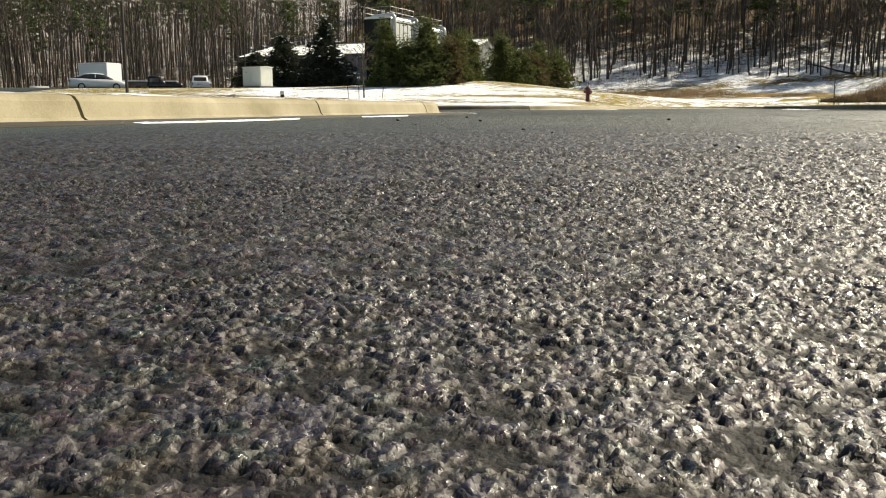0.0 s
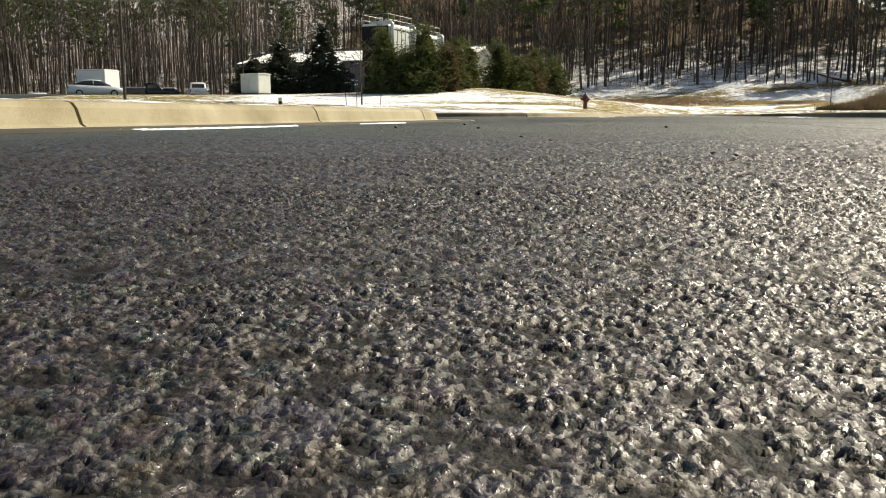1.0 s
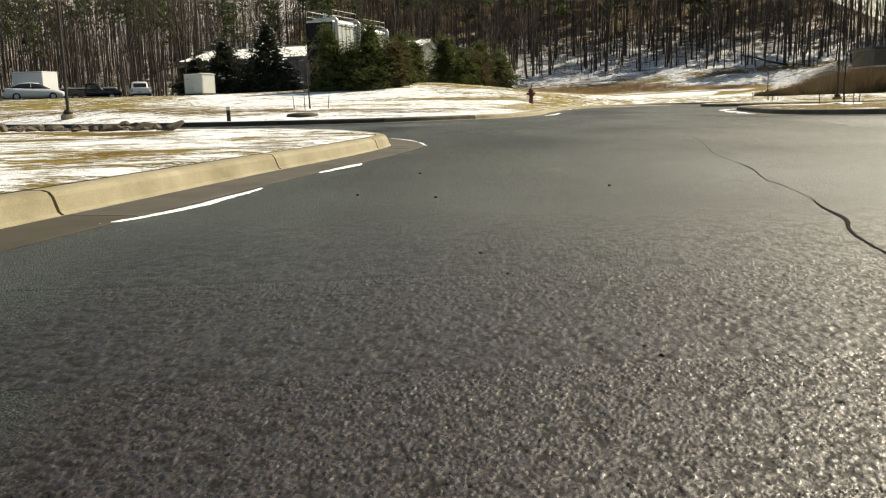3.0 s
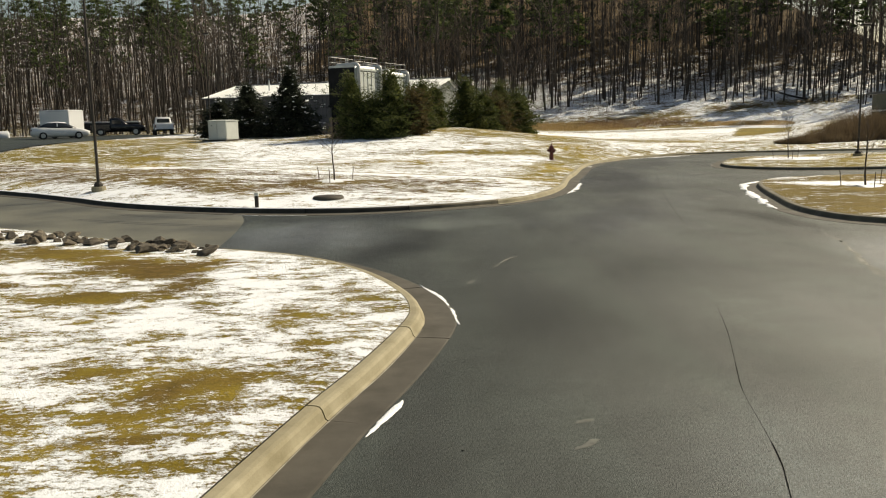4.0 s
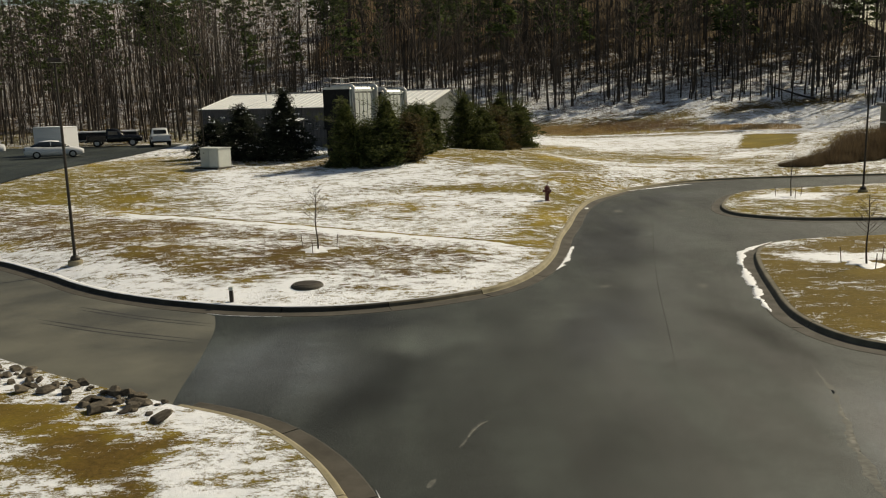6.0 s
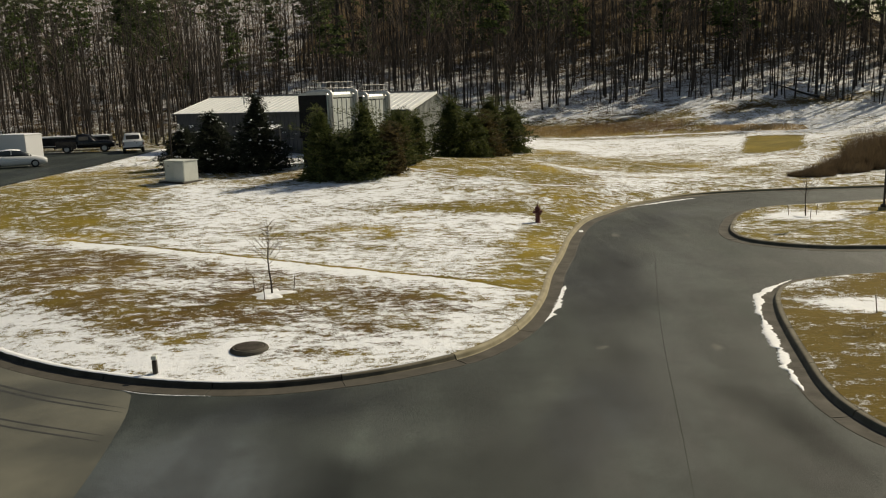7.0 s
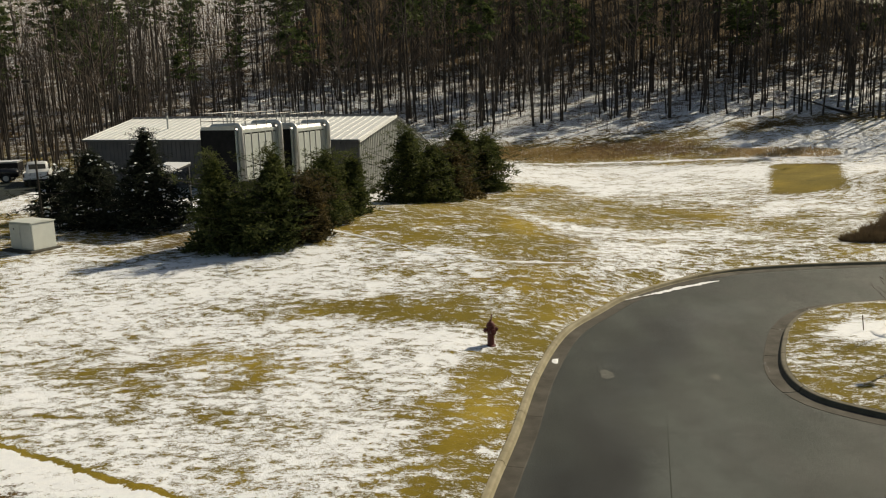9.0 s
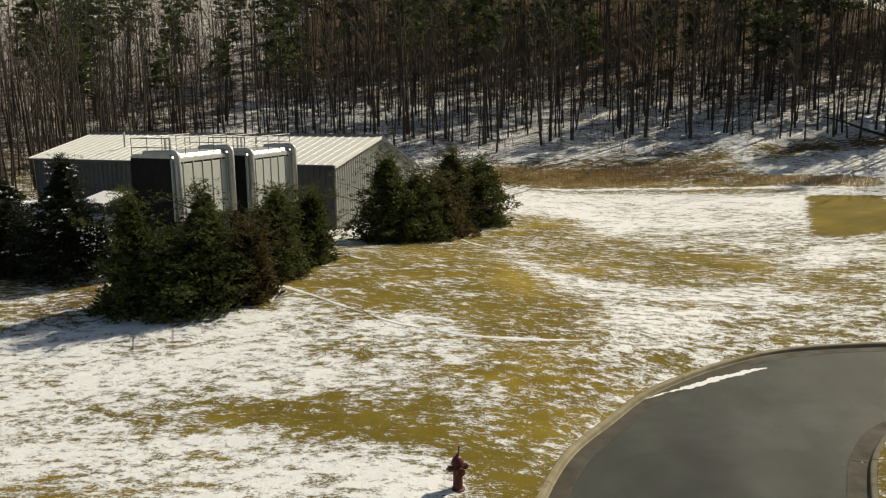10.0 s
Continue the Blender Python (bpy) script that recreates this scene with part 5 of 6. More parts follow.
# ---- marks on the road ----
def ribbon(points, w0, w1, z, thick, mat, name, label, category, seed, step=0.06, kind="", ground=False, rag=1.0):
    """A ragged low strip along a line on the ground."""
    rng = random.Random(seed)
    P = smooth_line(points, step)
    t = np.gradient(P, axis=0)
    t /= np.linalg.norm(t, axis=1)[:, None] + 1e-9
    nr = np.stack([t[:, 1], -t[:, 0]], 1)
    n = len(P)
    V, F = [], []
    a, b = 0.0, 0.0
    for i in range(n):
        s = i / (n - 1)
        w = (w0 + (w1 - w0) * s) * min(1, 5 * s + 0.15, 5 * (1 - s) + 0.15)
        a = 0.93 * a + rag * rng.uniform(-0.20, 0.20)
        b = 0.93 * b + rag * rng.uniform(-0.20, 0.20)
        l, r = w * (0.5 + 0.5 * a), w * (0.5 + 0.5 * b)
        for o, h in ((-l, 0), (-l * 0.8, thick * 0.7), (0, thick * rng.uniform(0.8, 1.2)), (r * 0.8, thick * 0.7), (r, 0)):
            p = P[i] + nr[i] * o
            V.append((p[0], p[1], z + h))
    if ground:
        gzs = ground_z([p[0] for p in V], [p[1] for p in V])
        V = [(p[0], p[1], p[2] + q) for p, q in zip(V, gzs)]
    for i in range(n - 1):
        for j in range(4):
            k = i * 5 + j
            F.append((k, k + 1, k + 6, k + 5))
    return tagged(new(name, mesh_of(name, V, F, mat, smooth=True)), label, category, kind=kind)


def snow_strip(points, w0, w1, seed, z=0.002, thick=0.008, ground=False):
    return ribbon(points, w0, w1, z, thick, M_SNOW, "snow_strip", "melting strip of white snow along the gutter's edge" if not ground else "thin line of snow across the straw grass", "snow", seed, step=0.03, ground=ground, rag=1.6)


snow_strip([(-1.42, 4.25), (-1.24, 4.6), (-1.08, 5.06), (-0.98, 5.46), (-0.87, 5.9)], 0.035, 0.065, 1)
snow_strip([(-0.58, 7.15), (-0.43, 7.6), (-0.26, 8.1)], 0.035, 0.06, 2)
snow_strip([(0.0, 14.0), (0.30, 12.9), (0.42, 12.0), (0.47, 11.4), (0.50, 11.15)], 0.03, 0.14, 3)
snow_strip([(5.50, 30.2), (5.76, 30.82), (6.14, 32.19), (6.52, 33.37), (6.9, 34.6)], 0.20, 0.20, 4)
snow_strip([(14.7, 34.2), (13.44, 33.0), (12.53, 31.69), (11.93, 30.03), (11.44, 28.38), (10.91, 26.3), (10.54, 24.86), (10.33, 23.74)], 0.20, 0.34, 5, thick=0.018)
snow_strip([(20.2, 50.5), (19.18, 49.75), (18.43, 48.85), (17.78, 47.84)], 0.18, 0.28, 6)
snow_strip([(15.98, 44.7), (15.69, 43.6)], 0.16, 0.18, 7)
snow_strip([(13.56, 52.6), (14.8, 53.35), (16.1, 54.15), (17.4, 54.9), (18.3, 55.25)], 0.16, 0.24, 8, z=0.013)
snow_strip([(-6.0, 25.95), (-4.6, 25.3), (-2.6, 24.98), (-1.2, 25.05)], 0.03, 0.04, 9, thick=0.004)
snow_strip([(9.55, 45.2), (9.75, 45.65)], 0.25, 0.2, 10, z=0.012)
for i, pts in enumerate(([(-0.2, 61.8), (1.6, 60.6), (3.7, 58.8), (4.6, 58.0)], [(4.9, 57.8), (5.7, 57.1), (7.0, 56.5)], [(7.4, 56.3), (8.3, 56.0), (10.2, 55.9), (12.2, 55.95)], [(3.2, 66.4), (3.9, 65.6), (4.4, 65.4)], [(8.2, 75.9), (9.4, 73.4), (10.2, 72.3)])):
    ribbon(pts, 0.16, 0.22, 0.004, 0.02, M_SNOW, "snow_strip", "thin line of snow across the straw grass", "snow", 60 + i, 0.09, ground=True, rag=1.3)
SNOW_CAP = KERB_LAWN[(KERB_LAWN[:, 0] > -30) & (KERB_LAWN[:, 0] < 2.6)]
cap_n = np.gradient(SNOW_CAP, axis=0)
cap_n = np.stack([cap_n[:, 1], -cap_n[:, 0]], 1) / np.linalg.norm(cap_n, axis=1)[:, None]
ribbon([tuple(p) for p in (SNOW_CAP + cap_n * 0.06)[::6]], 0.20, 0.16, 0.1475, 0.02, M_SNOW, "snow_strip", "thin snow cover along the top of the kerb", "snow", 40, 0.12, rag=0.5)
snow_strip([(12, 101.5), (18, 100.2), (24.4, 99.5), (34, 97.2), (44, 95.4), (52, 94)], 0.8, 0.8, 12, z=0.03, ground=True)

FOOT = KERB_NEAR[(KERB_NEAR[:, 1] > 2.2) & (KERB_NEAR[:, 1] < 11.5)]
foot_n = np.gradient(FOOT, axis=0)
foot_n = np.stack([foot_n[:, 1], -foot_n[:, 0]], 1) / np.linalg.norm(foot_n, axis=1)[:, None]
M_SALT = worn("dried_salt", (0.16, 0.14, 0.10), (0.42, 0.39, 0.33), 0.9, 0, 7, 0.2, 0.002, 60)
ribbon([tuple(p) for p in (FOOT + foot_n * 0.232)[::4]], 0.012, 0.016, 0.0135, 0.002, M_SALT, "salt_line", "thin pale line of dried salt along the kerb's foot", "stain", 71, 0.05, "structure", rag=1.2)

M_TAR = Mat("dark_crack", (0.006, 0.006, 0.006), 0.95, 0.0, 0.05).m
M_SEAM = Mat("paving_seam", (0.024, 0.028, 0.024), 0.7, 0.0, 0.2).m
rngc = random.Random(5)
crack_pts = [(x + rngc.uniform(-0.03, 0.03), y) for x, y in ((4.45, 12.6), (3.92, 10.66), (3.6, 9.6), (3.15, 8.2), (2.96, 7.3), (2.74, 6.35), (2.51, 5.46), (2.43, 5.1), (2.24, 4.42), (2.11, 4.0), (1.99, 3.6), (1.84, 3.15), (1.5, 1.9))]
ribbon(crack_pts[:9], 0.004, 0.011, 0.0015, 0.0008, M_TAR, "road_crack", "long dark ragged crack along the asphalt", "crack", 21, 0.05, "structure", rag=2.0)
ribbon(crack_pts[8:], 0.010, 0.013, 0.0050, 0.0008, M_TAR, "road_crack", "long dark ragged crack along the asphalt", "crack", 24, 0.05, "structure", rag=2.0)
ribbon([(6.2, 18.6), (7.05, 22.2), (8.3, 27.6), (9.6, 32.7), (10.6, 36.4), (11.95, 41.4)], 0.022, 0.026, 0.0015, 0.0008, M_SEAM, "road_seam", "thin dark paving seam between the lanes", "seam", 22, 0.1, "structure", rag=0.5)
M_CHALK = worn("pale_salt_stain", (0.045, 0.048, 0.042), (0.12, 0.12, 0.105), 0.8, 0, 9, 0.1, 0.001, 60)
for i, (pts, w) in enumerate((([(1.30, 7.32), (1.50, 7.42)], 0.07), ([(1.18, 6.7), (1.44, 6.92)], 0.10), ([(1.38, 15.5), (1.75, 16.3), (2.0, 16.7)], 0.10), ([(0.8, 14.0), (0.95, 14.3)], 0.08), ([(6.45, 27.42), (6.82, 27.6)], 0.16), ([(9.58, 27.45), (9.53, 26.85)], 0.16), ([(10.97, 44.5), (10.9, 43.7)], 0.22), ([(14.05, 43.75), (13.98, 43.2)], 0.24), ([(9.3, 18.9), (8.9, 17.2), (8.4, 15.6), (7.9, 14.1), (7.6, 12.8)], 0.12))):
    ribbon(pts, w, w, 0.0012, 0.0012, M_CHALK, "road_stain", "pale dried salt stain on the asphalt", "stain", 30 + i, 0.05, "structure", rag=2.6)


def side_road_sheet():
    """The older, paler asphalt of the side road, laid against the main road along a cut edge."""
    k = Mat("older_asphalt", (0.09, 0.09, 0.08), 0.6)
    co = k.place()
    k.color(k.ramp(k.mix(0.3, k.noise(co, 0.32, 5, 0.55), k.noise(co, 60.0, 3)), [(0.40, (0.060, 0.060, 0.048)), (0.60, (0.140, 0.136, 0.104))]))
    k.bump(k.noise(co, 150.0, 3), 0.4, 0.004)
    near, far = SIDE_EDGE, KERB_LAWN[::-1]
    far = far[(far[:, 0] < -5.2)]
    edge = smooth_line([(-5.1, 25.3), (-4.8, 24.0), (-4.62, 22.4), (-4.5, 20.9), (-4.42, 19.2), (-4.3, 17.9)], 0.3)
    ring = np.vstack([near[1:], [[-60, 58], [-60, 68]], far[::-1] - np.array([0.0, 0.75]), edge])
    bm = bmesh.new()
    vs = [bm.verts.new((p[0], p[1], 0.003)) for p in ring]
    f = bm.faces.new(vs)
    bmesh.ops.triangulate(bm, faces=[f])
    bmesh.ops.recalc_face_normals(bm, faces=bm.faces)
    for f in bm.faces:
        if f.normal.z < 0:
            f.normal_flip()
    o = part("side_road", bm, k.m)
    tagged(o, "older paler asphalt of the side road", "road", kind="structure")


side_road_sheet()


M_SKID = worn("tyre_mark", (0.025, 0.025, 0.023), (0.045, 0.045, 0.04), 0.6)
for i, (a, b) in enumerate((((-4.95, 24.45), (-9.6, 27.0)), ((-4.95, 24.2), (-9.4, 26.6)), ((-4.9, 22.9), (-10.2, 25.6)), ((-4.9, 22.6), (-10.0, 25.2)))):
    ribbon([a, ((a[0] + b[0]) / 2, (a[1] + b[1]) / 2 - 0.15), b], 0.07, 0.09, 0.0045, 0.001, M_SKID, "tyre_mark", "dark tyre mark on the side road", "tyre mark", 50 + i, 0.2, "structure", rag=0.4)


def pebble(x, y, r, seed):
    rng = random.Random(seed)
    bm = bmesh.new()
    bmesh.ops.create_icosphere(bm, subdivisions=2, radius=r)
    for v in bm.verts:
        v.co *= 1 + 0.25 * noise.noise(v.co / r * 1.3 + Vector((seed, 0, 0)))
        v.co.z *= 0.6
    bm.transform(pose(x, y, r * 0.55, 0, 0, rng.uniform(0, 360)))
    o = part("pebble", bm, M_STONE_DARK, None, smooth=False)
    return tagged(o, "small dark loose stone lying on the asphalt", "stone", "loose stones on the road")


M_STONE_DARK = worn("dark_pebble", (0.012, 0.012, 0.012), (0.035, 0.033, 0.03), 0.8)
for i, (x, y, r) in enumerate(((0.581, 1.815, 0.009), (0.598, 1.747, 0.008), (0.72, 2.222, 0.005), (1.415, 5.37, 0.013), (0.281, 5.01, 0.012), (0.345, 3.09, 0.008), (0.392, 2.69, 0.007), (0.249, 6.77, 0.013), (-0.19, 5.28, 0.012), (-0.037, 3.9, 0.006), (0.194, 2.95, 0.005))):
    pebble(x, y, r * 0.85, i + 1)


# ---- rocks at the side road's edge ----
def rock_mesh(seed):
    """A broken block of stone: a lumpy ball cut by many flat faces."""
    rng = random.Random(seed * 17)
    bm = bmesh.new()
    bmesh.ops.create_icosphere(bm, subdivisions=3, radius=1.0)
    o = Vector((seed * 3.7, seed * 1.3, 0))
    cuts = []
    for _ in range(9):
        d = Vector((rng.gauss(0, 1), rng.gauss(0, 1), rng.gauss(0, 0.8))).normalized()
        cuts.append((d, rng.uniform(0.42, 0.72)))
    cuts.append((Vector((rng.uniform(-0.2, 0.2), rng.uniform(-0.2, 0.2), 1)).normalized(), rng.uniform(0.5, 0.7)))
    for v in bm.verts:
        v.co *= 0.95 + 0.25 * noise.noise(v.co * 0.9 + o)
        for d, lim in cuts:
            k = v.co.dot(d)
            if k > lim:
                v.co -= d * (k - lim)
        v.co *= 1 + 0.05 * noise.noise(v.co * 4 + o)
    bmesh.ops.dissolve_limit(bm, angle_limit=radians(7), verts=bm.verts[:], edges=bm.edges[:])
    bmesh.ops.triangulate(bm, faces=bm.faces[:])
    me = bpy.data.meshes.new("rock")
    bm.to_mesh(me)
    bm.free()
    me.materials.append(M_STONE)
    return me


ROCKS = [rock_mesh(i + 1) for i in range(6)]
rngr = random.Random(11)
for i in range(120):
    s = rngr.random()
    x = -12.2 + 8.0 * s
    y = 22.4 - 4.75 * s + rngr.uniform(-1.3, 0.25) * (1.0 - 0.3 * s)
    r = rngr.choice((0.06, 0.08, 0.10, 0.13, 0.16, 0.22))
    o = new("rock", ROCKS[i % 6])
    o.matrix_basis = pose(x, y, gz(x, y) + r * 0.25, rngr.uniform(-20, 20), rngr.uniform(-20, 20), rngr.uniform(0, 360)) @ Matrix.Diagonal((r * rngr.uniform(1.0, 1.6), r * rngr.uniform(0.8, 1.15), r * rngr.uniform(0.5, 0.9), 1))
    tagged(o, "rough grey rock among snow beside the road", "rock", "rocks along the road's edge")


# ---- saplings, post, manhole ----
def sapling(x, y, h, seed, ring):
    rng = random.Random(seed)
    s = thing("sapling", pose(x, y, gz(x, y)), "young bare staked tree in a snowy planting ring", "sapling", "staked saplings")
    V, F = [], []
    line = [Vector((0.03 * math.sin(i * 1.3 + seed), 0.03 * math.cos(i * 0.9 + seed), h * i / 6)) for i in range(7)]
    limb(V, F, line, [0.035 * (1 - 0.85 * i / 6) for i in range(7)], 7)
    o = new("trunk", mesh_of("trunk", V, F, M_BARK))
    o.parent = s
    V, F = [], []
    for k in range(22):
        f = 0.42 + 0.56 * k / 22
        p = at_height(line, h * f)
        a = k * 2.4 + rng.uniform(-0.4, 0.4)
        ln = h * 0.42 * (1.12 - f) + 0.12
        d = Vector((math.cos(a), math.sin(a), rng.uniform(0.7, 1.2))).normalized()
        e = p + d * ln
        limb(V, F, [p, p.lerp(e, 0.5) + Vector((0, 0, -0.02)), e], [0.008, 0.005, 0.002], 4)
        for _ in range(4):
            b = p.lerp(e, rng.uniform(0.3, 0.95))
            dd = (d + Vector((rng.uniform(-0.7, 0.7), rng.uniform(-0.7, 0.7), rng.uniform(-0.1, 0.5)))).normalized()
            limb(V, F, [b, b + dd * ln * rng.uniform(0.25, 0.5)], [0.005, 0.002], 3)
    o = new("crown", mesh_of("crown", V, F, M_TWIG))
    o.parent = s
    for k in range(3):
        a = 0.4 + k * 2.1
        st = part("stake", tube([(0.75 * math.cos(a), 0.75 * math.sin(a), -0.1), (0.82 * math.cos(a), 0.82 * math.sin(a), 0.52)], 0.015, 6), M_TWIG, s, "short wooden stake")
    bm = lathe([(0, 0.03), (0.2, 0.04), (0.38, 0.045), (0.52, 0.035), (0.62, 0.012), (0.70, -0.04)], 40)
    for v in bm.verts:
        k = 0.9 + 0.75 * noise.noise(Vector((v.co.x * 2.2, v.co.y * 2.2, seed * 2.0)))
        v.co.x, v.co.y = v.co.x * k, v.co.y * k
        v.co.z += 0.03 * noise.noise(v.co * 5)
    part("planting_ring", bm, M_SNOW, s, "snowy mulch ring", True)
    return s


sapling(-3.05, 33.3, 2.35, 1, True)
sapling(20.88, 46.55, 2.3, 2, True)
sapling(15.62, 28.8, 2.3, 3, True)


def marker_post(x, y):
    p = thing("marker_post", pose(x, y, gz(x, y) - 0.02), "short dark marker post with a pale cap beside the kerb", "post")
    part("post", box(-0.055, 0.055, -0.055, 0.055, 0, 0.36, 0.01), M_POLE, p)
    part("cap", box(-0.065, 0.065, -0.065, 0.065, 0.363, 0.47, 0.015), M_CABINET, p, "pale cap")
    return p


marker_post(-4.85, 26.45)


def manhole(x, y):
    m = thing("manhole", pose(x, y, gz(x, y) - 0.03), "raised round manhole with a rusty iron cover in the snow", "manhole")
    part("collar", lathe([(0, 0), (0.53, 0), (0.50, 0.07), (0.45, 0.11), (0.40, 0.11), (0.40, 0.09), (0, 0.09)], 28), M_GUTTER, m, "dark concrete collar")
    part("cover", lathe([(0, 0.125), (0.30, 0.125), (0.36, 0.12), (0.385, 0.11), (0.385, 0.092), (0, 0.092)], 28), M_IRON, m, "rusty iron cover")
    return m


manhole(-2.77, 27.85)


# ---- vehicles and trailers on the upper lot ----
def lot_sheet():
    xs = np.concatenate([np.arange(-75, -30, 3.0), np.arange(-30, -23.4, 0.6)])
    ys = np.arange(44, 93, 1.2)
    V, F = [], []
    for x in xs:
        for y in ys:
            e = -25.6 + (y - 51) * 0.097
            xx = min(x, e)
            V.append((xx, y, gz(xx, y) + 0.05))
    n = len(ys)
    for i in range(len(xs) - 1):
        for j in range(n - 1):
            F.append((i * n + j, (i + 1) * n + j, (i + 1) * n + j + 1, i * n + j + 1))
    tagged(new("car_park", mesh_of("car_park", V, F, M_ASPHALT)), "dark wet asphalt of the upper parking lot", "car park", kind="structure")


lot_sheet()


def wheel(car, x, y, r, w=0.2):
    t = part("tyre", lathe([(r * 0.62, -w / 2), (r * 0.94, -w / 2), (r, -w * 0.3), (r, w * 0.3), (r * 0.94, w / 2), (r * 0.62, w / 2), (r * 0.62, -w / 2)], 20, pose(x, y, r, 90)), M_TYRE, car)
    part("rim", lathe([(0, -w * 0.36), (r * 0.2, -w * 0.42), (r * 0.6, -w * 0.36), (r * 0.6, w * 0.36), (r * 0.2, w * 0.42), (0, w * 0.36)], 16, pose(x, y, r, 90)), M_GALV, t)


def shell(sections, mat, name, parent, label="", bevel=True):
    """A body lofted through closed cross sections at x stations: half outlines of (y, z)."""
    bm = bmesh.new()
    rings = []
    for x, half in sections:
        full = [(y, z) for y, z in half] + [(-y, z) for y, z in reversed(half)]
        rings.append([bm.verts.new((x, y, z)) for y, z in full])
    for a, b in zip(rings, rings[1:]):
        for i in range(len(a)):
            j = (i + 1) % len(a)
            bm.faces.new((a[i], a[j], b[j], b[i]))
    bm.faces.new(rings[0][::-1])
    bm.faces.new(rings[-1])
    bmesh.ops.recalc_face_normals(bm, faces=bm.faces)
    return part(name, bm, mat, parent, label, True)


def sedan(m):
    c = thing("sedan", m, "white four-door sedan parked on the lot with snow on its roof", "car")
    def sec(w, z0, z1, r=0.10):
        return [(w * 0.86, z0), (w * 0.98, z0 + 0.15), (w, z0 + 0.35), (w * 0.96, z1 - r * 0.4), (w * 0.86, z1), (0.0, z1 + 0.03)]
    shell([(-2.3, sec(0.70, 0.35, 0.86)), (-2.15, sec(0.82, 0.25, 0.98)), (-1.4, sec(0.88, 0.22, 1.0)), (0.6, sec(0.88, 0.22, 0.95)), (1.5, sec(0.86, 0.22, 0.88)), (2.1, sec(0.80, 0.24, 0.74)), (2.32, sec(0.66, 0.32, 0.62))], M_CARWHITE, "body", c)
    def cab(w0, w1, z0, z1):
        return [(w0, z0), (w0 * 0.5 + w1 * 0.5, (z0 + z1) / 2), (w1, z1 - 0.04), (w1 * 0.85, z1), (0, z1 + 0.02)]
    shell([(-1.75, cab(0.78, 0.74, 0.95, 1.03)), (-0.95, cab(0.82, 0.62, 0.93, 1.38)), (-0.2, cab(0.84, 0.62, 0.92, 1.43)), (0.4, cab(0.83, 0.60, 0.92, 1.36)), (1.2, cab(0.80, 0.72, 0.88, 0.97))], M_GLASS, "cabin_glass", c, "dark side glass")
    shell([(-1.05, cab(0.60, 0.60, 1.36, 1.40)), (-0.2, cab(0.63, 0.60, 1.40, 1.455)), (0.45, cab(0.58, 0.57, 1.34, 1.38))], M_SNOW, "roof_snow", c, "snow on the roof")
    for s in (-1, 1):
        part("pillar", box(-0.28, -0.2, s * 0.75 - 0.03, s * 0.75 + 0.03, 0.93, 1.38, 0.01), M_CARSILVER, c)
        part("headlight", box(2.08, 2.26, s * 0.55 - 0.13, s * 0.55 + 0.13, 0.56, 0.68, 0.03), M_UNIT, c, "clear headlight")
        part("tail_light", box(-2.31, -2.2, s * 0.6 - 0.14, s * 0.6 + 0.14, 0.7, 0.86, 0.02), M_RED, c, "red tail light")
        for x in (-1.38, 1.40):
            wheel(c, x, s * 0.80, 0.31)
    return c


def pickup(m, paint, label, bed_snow=False):
    c = thing("pickup_truck", m, label, "pickup truck", "parked trucks")
    def sec(w, z0, z1):
        return [(w * 0.9, z0), (w, z0 + 0.15), (w, z1 - 0.1), (w * 0.94, z1), (0, z1 + 0.01)]
    shell([(0.55, sec(0.92, 0.45, 1.12)), (1.8, sec(0.92, 0.45, 1.10)), (2.5, sec(0.88, 0.45, 1.04)), (2.7, sec(0.80, 0.5, 0.95))], paint, "hood", c)
    def cab(w0, w1, z0, z1):
        return [(w0, z0), (w0, z0 + 0.4), ((w0 + w1) / 2, (z0 + 0.4 + z1) / 2), (w1, z1 - 0.05), (w1 * 0.85, z1), (0, z1 + 0.02)]
    shell([(-0.75, cab(0.92, 0.70, 0.45, 1.76)), (-0.2, cab(0.92, 0.72, 0.45, 1.80)), (0.35, cab(0.92, 0.70, 0.45, 1.72)), (0.95, cab(0.90, 0.86, 0.45, 1.14))], paint, "cab", c)
    part("rear_window", box(-0.785, -0.758, -0.62, 0.62, 1.22, 1.62, 0.01), M_GLASS, c)
    for s in (-1, 1):
        part("side_window", box(-0.55, 0.35, s * 0.865 - 0.045, s * 0.865 + 0.045, 1.18, 1.58, 0.02), M_GLASS, c)
        part("bed_side", box(-2.65, -0.78, s * 0.90 - 0.04, s * 0.90 + 0.04, 0.5, 1.15, 0.02), paint, c)
        part("tail_light", box(-2.70, -2.655, s * 0.86 - 0.06, s * 0.86 + 0.06, 0.75, 1.05, 0.01), M_RED, c, "red tail light")
        for x in (-1.7, 1.75):
            wheel(c, x, s * 0.84, 0.38, 0.24)
    part("bed_floor", box(-2.6, -0.78, -0.86, 0.86, 0.6, 0.72, 0.01), M_SNOW if bed_snow else M_BLACK, c)
    part("tailgate", box(-2.70, -2.64, -0.85, 0.85, 0.55, 1.14, 0.015), paint, c)
    part("bumper", box(-2.84, -2.72, -0.9, 0.9, 0.42, 0.58, 0.03), M_BLACK, c)
    return c


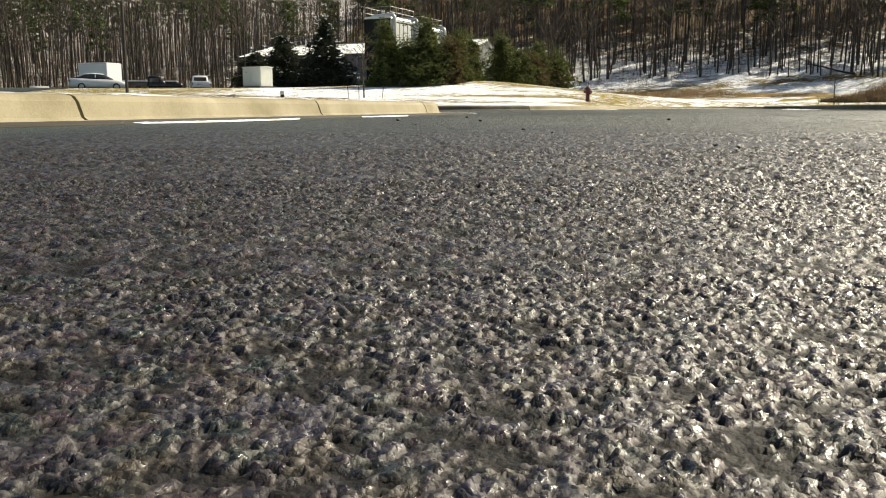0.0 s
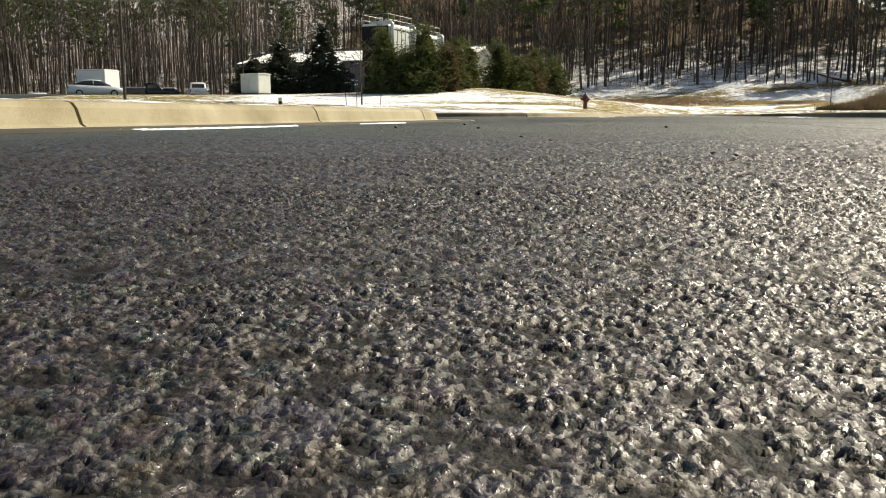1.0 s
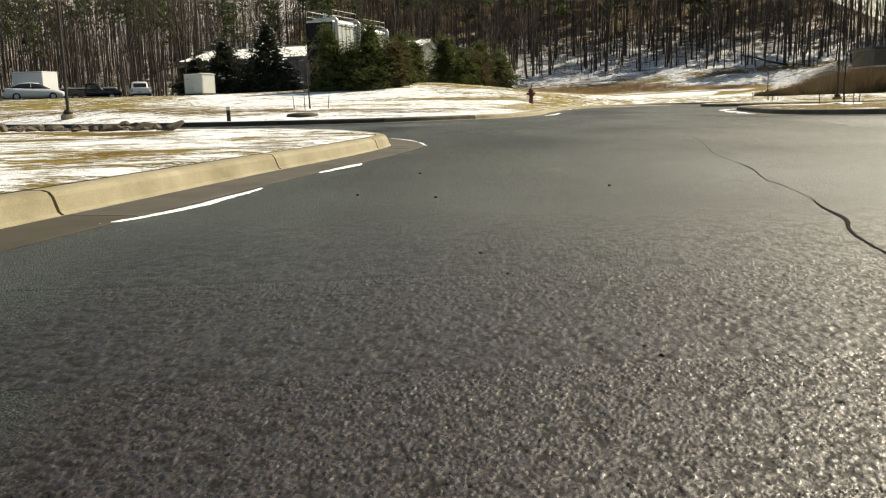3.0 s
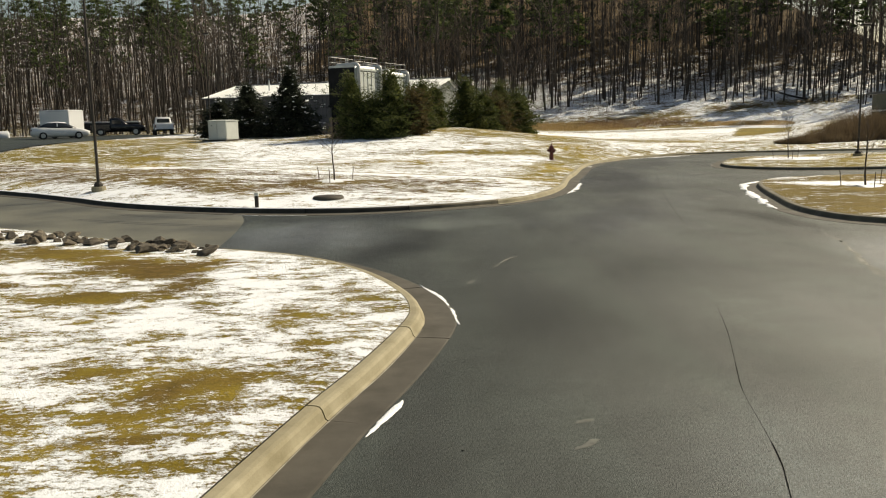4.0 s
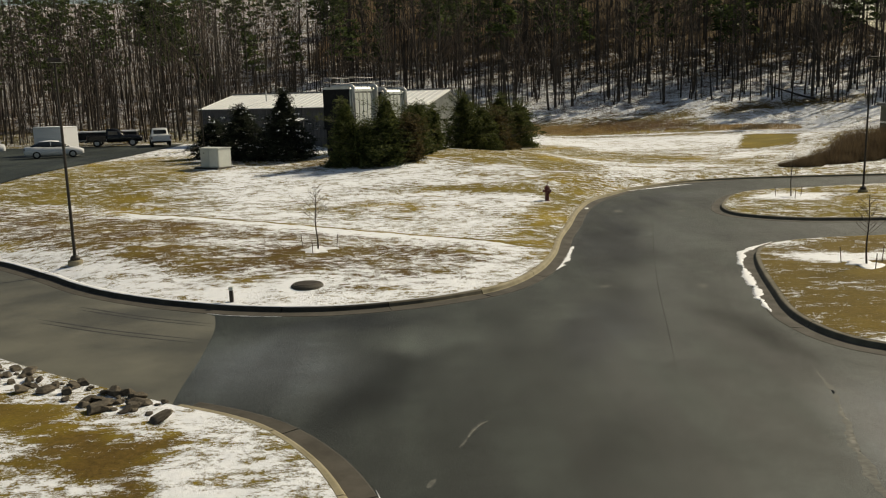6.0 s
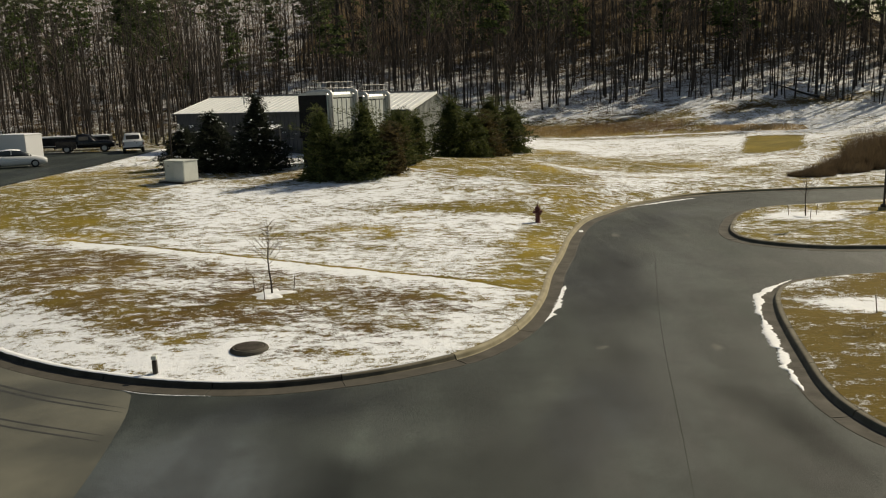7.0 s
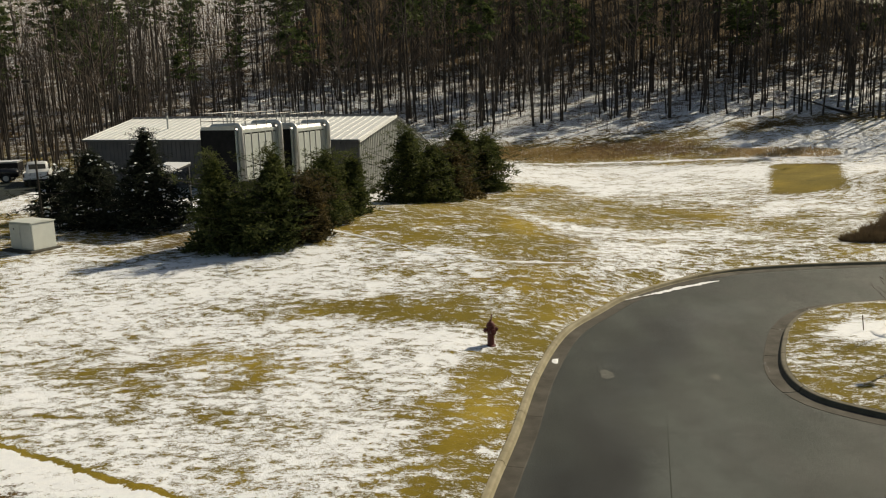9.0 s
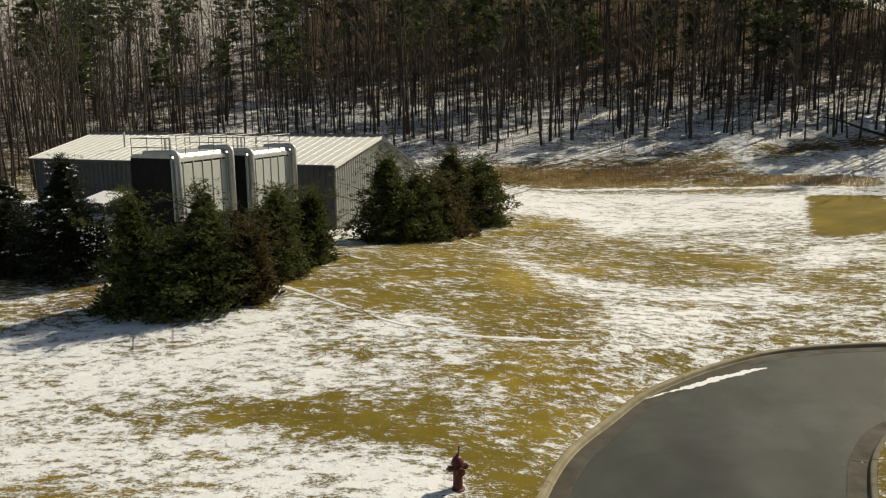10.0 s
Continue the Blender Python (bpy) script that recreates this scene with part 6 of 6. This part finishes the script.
def box_trailer(m, l, w, h, mat, label, snow=True):
    t = thing("box_trailer", m, label, "trailer", "trailers on the lot")
    part("body", box(-l / 2, l / 2, -w / 2, w / 2, 0.45, h, 0.04, 2), mat, t)
    part("frame", box(-l / 2 - 0.1, l / 2 + 0.7, -0.35, 0.35, 0.30, 0.446, 0.01), M_BLACK, t)
    for s in (-1, 1):
        part("fender", box(-0.5, 0.5, s * (w / 2 + 0.1) - 0.1, s * (w / 2 + 0.1) + 0.1, 0.62, 0.70, 0.02), M_BLACK, t)
        wheel(t, 0.0, s * (w / 2 + 0.1), 0.33)
    for z0, z1 in ((h - 0.08, h - 0.02), (0.47, 0.53)):
        part("edge_trim", box(-l / 2 - 0.01, l / 2 + 0.01, -w / 2 - 0.012, w / 2 + 0.012, z0, z1), M_GALV, t)
    if snow:
        part("roof_snow", box(-l / 2 + 0.05, l / 2 - 0.05, -w / 2 + 0.05, w / 2 - 0.05, h + 0.003, h + 0.05, 0.02), M_SNOW, t, "snow on the roof")
    return t


def on(x, y, rz):
    return pose(x, y, gz(x, y) + 0.05, 0, 0, rz)


sedan(on(-29.9, 75.0, 26))
pickup(on(-25.4, 90.2, 109), M_CARWHITE, "white pickup truck seen from behind beside the building", True)
pickup(on(-30.4, 91.6, 12), M_CARDARK, "black pickup truck parked before a dark trailer", True)
box_trailer(on(-31.2, 78.9, -18), 3.1, 2.0, 2.45, M_CARWHITE, "white enclosed box trailer with a snowy roof")
box_trailer(on(-33.5, 95.5, 12), 8.0, 2.2, 1.4, M_BLACK, "long low black trailer with snow on top")
lamp_post(-15.3, 67.0, 7.8, "tall dark lamp post behind the utility cabinet")


def tank(x, y):
    t = thing("covered_tank", on(x, y, 15) @ Matrix.Translation((0, 0, -0.35)), "low white rounded tank under snow", "tank")
    part("body", tube([(-0.95, 0, 0.55), (-0.85, 0, 0.55), (0.85, 0, 0.55), (0.95, 0, 0.55)], [0.3, 0.5, 0.5, 0.3], 18), M_CARWHITE, t, smooth=True)
    part("cradle", B(box(-0.6, -0.45, -0.4, 0.4, 0, 0.25, 0.02), box(0.45, 0.6, -0.4, 0.4, 0, 0.25, 0.02)), M_GUTTER, t)
    return t


tank(-41.1, 88.0)


def shed(x, y, rz):
    b = thing("shed", pose(x, y, gz(x, y) - 0.1, 0, 0, rz), "low olive building with a pale band beyond the brush", "building")
    part("wall", box(-5, 5, -3, 3, 0, 3.2), M_SHED, b)
    part("roof", box(-5.3, 5.3, -3.3, 3.3, 3.203, 3.45, 0.03), M_TRIM, b, "dark flat roof")
    part("band", box(-5.02, 5.02, -3.02, 3.02, 1.7, 1.86), M_ROOF, b, "pale band")
    return b


M_SHED = worn("olive_siding", (0.07, 0.075, 0.055), (0.11, 0.11, 0.085), 0.7)
shed(46.5, 73.0, -12)


# ---- dry brush ----
def brush(name, label, spots, mat, hmin, hmax, n, width, seed, lean=0.35):
    rng = random.Random(seed)
    V, F = [], []
    for _ in range(n):
        cx, cy, rx, ry, *tall = rng.choice(spots)
        a, r = rng.uniform(0, 6.28), math.sqrt(rng.random())
        x, y = cx + rx * r * math.cos(a), cy + ry * r * math.sin(a)
        z = gz(x, y) - 0.03
        h = rng.uniform(hmin, hmax) * (1.15 - 0.6 * r) * (tall[0] if tall else 1.0)
        dx, dy = rng.uniform(-lean, lean) * h, rng.uniform(-lean, lean) * h
        t = rng.uniform(0, 3.14)
        wx, wy = math.cos(t) * width, math.sin(t) * width
        b = len(V)
        V.extend(((x - wx, y - wy, z), (x + wx, y + wy, z), (x + dx * 0.6 + wx * 0.8, y + dy * 0.6 + wy * 0.8, z + h * 0.6), (x + dx, y + dy, z + h), (x + dx * 0.6 - wx * 0.8, y + dy * 0.6 - wy * 0.8, z + h * 0.6)))
        F.append((b, b + 1, b + 2, b + 3, b + 4))
    return tagged(new(name, mesh_of(name, V, F, mat)), label, "brush", kind="stuff")


brush("brush_thicket", "dense dry brown thicket on the bank beyond the road", [(28.0, 61.0, 1.6, 0.8, 0.5), (30.5, 62.6, 2.2, 1.2, 0.8), (33, 64.6, 2.6, 1.6, 1.3), (36, 66.8, 2.8, 2.2, 1.8), (39.5, 69, 3, 2.4, 2.1), (37.5, 70.5, 2.5, 2.0, 2.0), (43, 71.5, 3, 2.5, 2.2), (37.5, 67.5, 2.8, 2.2, 2.0), (40.5, 67.0, 3.0, 2.4, 2.0)], M_DRYBRUSH, 0.3, 1.35, 42000, 0.008, 3, 0.75)
brush("dry_grass", "tall tan dry grass at the foot of the wooded hill", [(12 + 2.4 * i, 106.6 - 0.45 * i, 2.8, 3.9) for i in range(6)] + [(36 + 3 * i, 100 - 1.0 * i, 2.5, 2.5) for i in range(3)], M_TANGRASS, 0.10, 0.40, 17000, 0.020, 4)
brush("red_brush", "low red-brown brush at the foot of the wooded hill", [(23.5 + 2.2 * i, 106.0 - 0.5 * i, 2.4, 4.0) for i in range(5)], M_REDBRUSH, 0.1, 0.45, 8000, 0.012, 5, 0.6)


def fallen_log():
    V, F = [], []
    a, b = Vector((49.3, 119.5, gz(49.3, 119.5) + 0.25)), Vector((52.0, 110.6, gz(52.0, 110.6) + 0.2))
    limb(V, F, [a.lerp(b, i / 6) + Vector((0, 0, 0.1 * math.sin(i))) for i in range(7)], [0.07 + 0.013 * i for i in range(7)], 8)
    return tagged(new("fallen_log", mesh_of("fallen_log", V, F, M_BARK, smooth=True)), "dark fallen tree trunk lying on the snowy slope", "log")


fallen_log()


def undergrowth():
    """Thin bare stems and saplings between the trees."""
    rng = random.Random(23)
    V, F = [], []
    for _ in range(20000):
        x, y = rng.uniform(-85, 95), rng.uniform(96, 175)
        foot = 106 - 0.35 * min(max(x - 12, -10), 60)
        if y < (95 if x < -18 else 114 + 2 * math.sin(x * 0.41) if -8 < x < 60 else foot + 5):
            continue
        if rng.random() < (0.35 if x > -15 else 0.1):
            continue
        z = gz(x, y)
        h = rng.choice((0.5, 0.8, 1.2, 2.0, 3.2)) * rng.uniform(0.7, 1.3)
        a = Vector((x, y, z))
        b = a + Vector((rng.uniform(-0.25, 0.25) * h, rng.uniform(-0.25, 0.25) * h, h))
        blade(V, F, a, b, 0.012 + 0.004 * h, rng)
        for _ in range(2):
            c = a.lerp(b, rng.uniform(0.3, 0.9))
            blade(V, F, c, c + Vector((rng.uniform(-0.4, 0.4) * h, rng.uniform(-0.4, 0.4) * h, rng.uniform(0.1, 0.4) * h)), 0.008, rng)
    tagged(new("undergrowth", mesh_of("undergrowth", V, F, M_TWIG)), "thin bare brown undergrowth between the woodland trunks", "undergrowth", kind="stuff")


undergrowth()
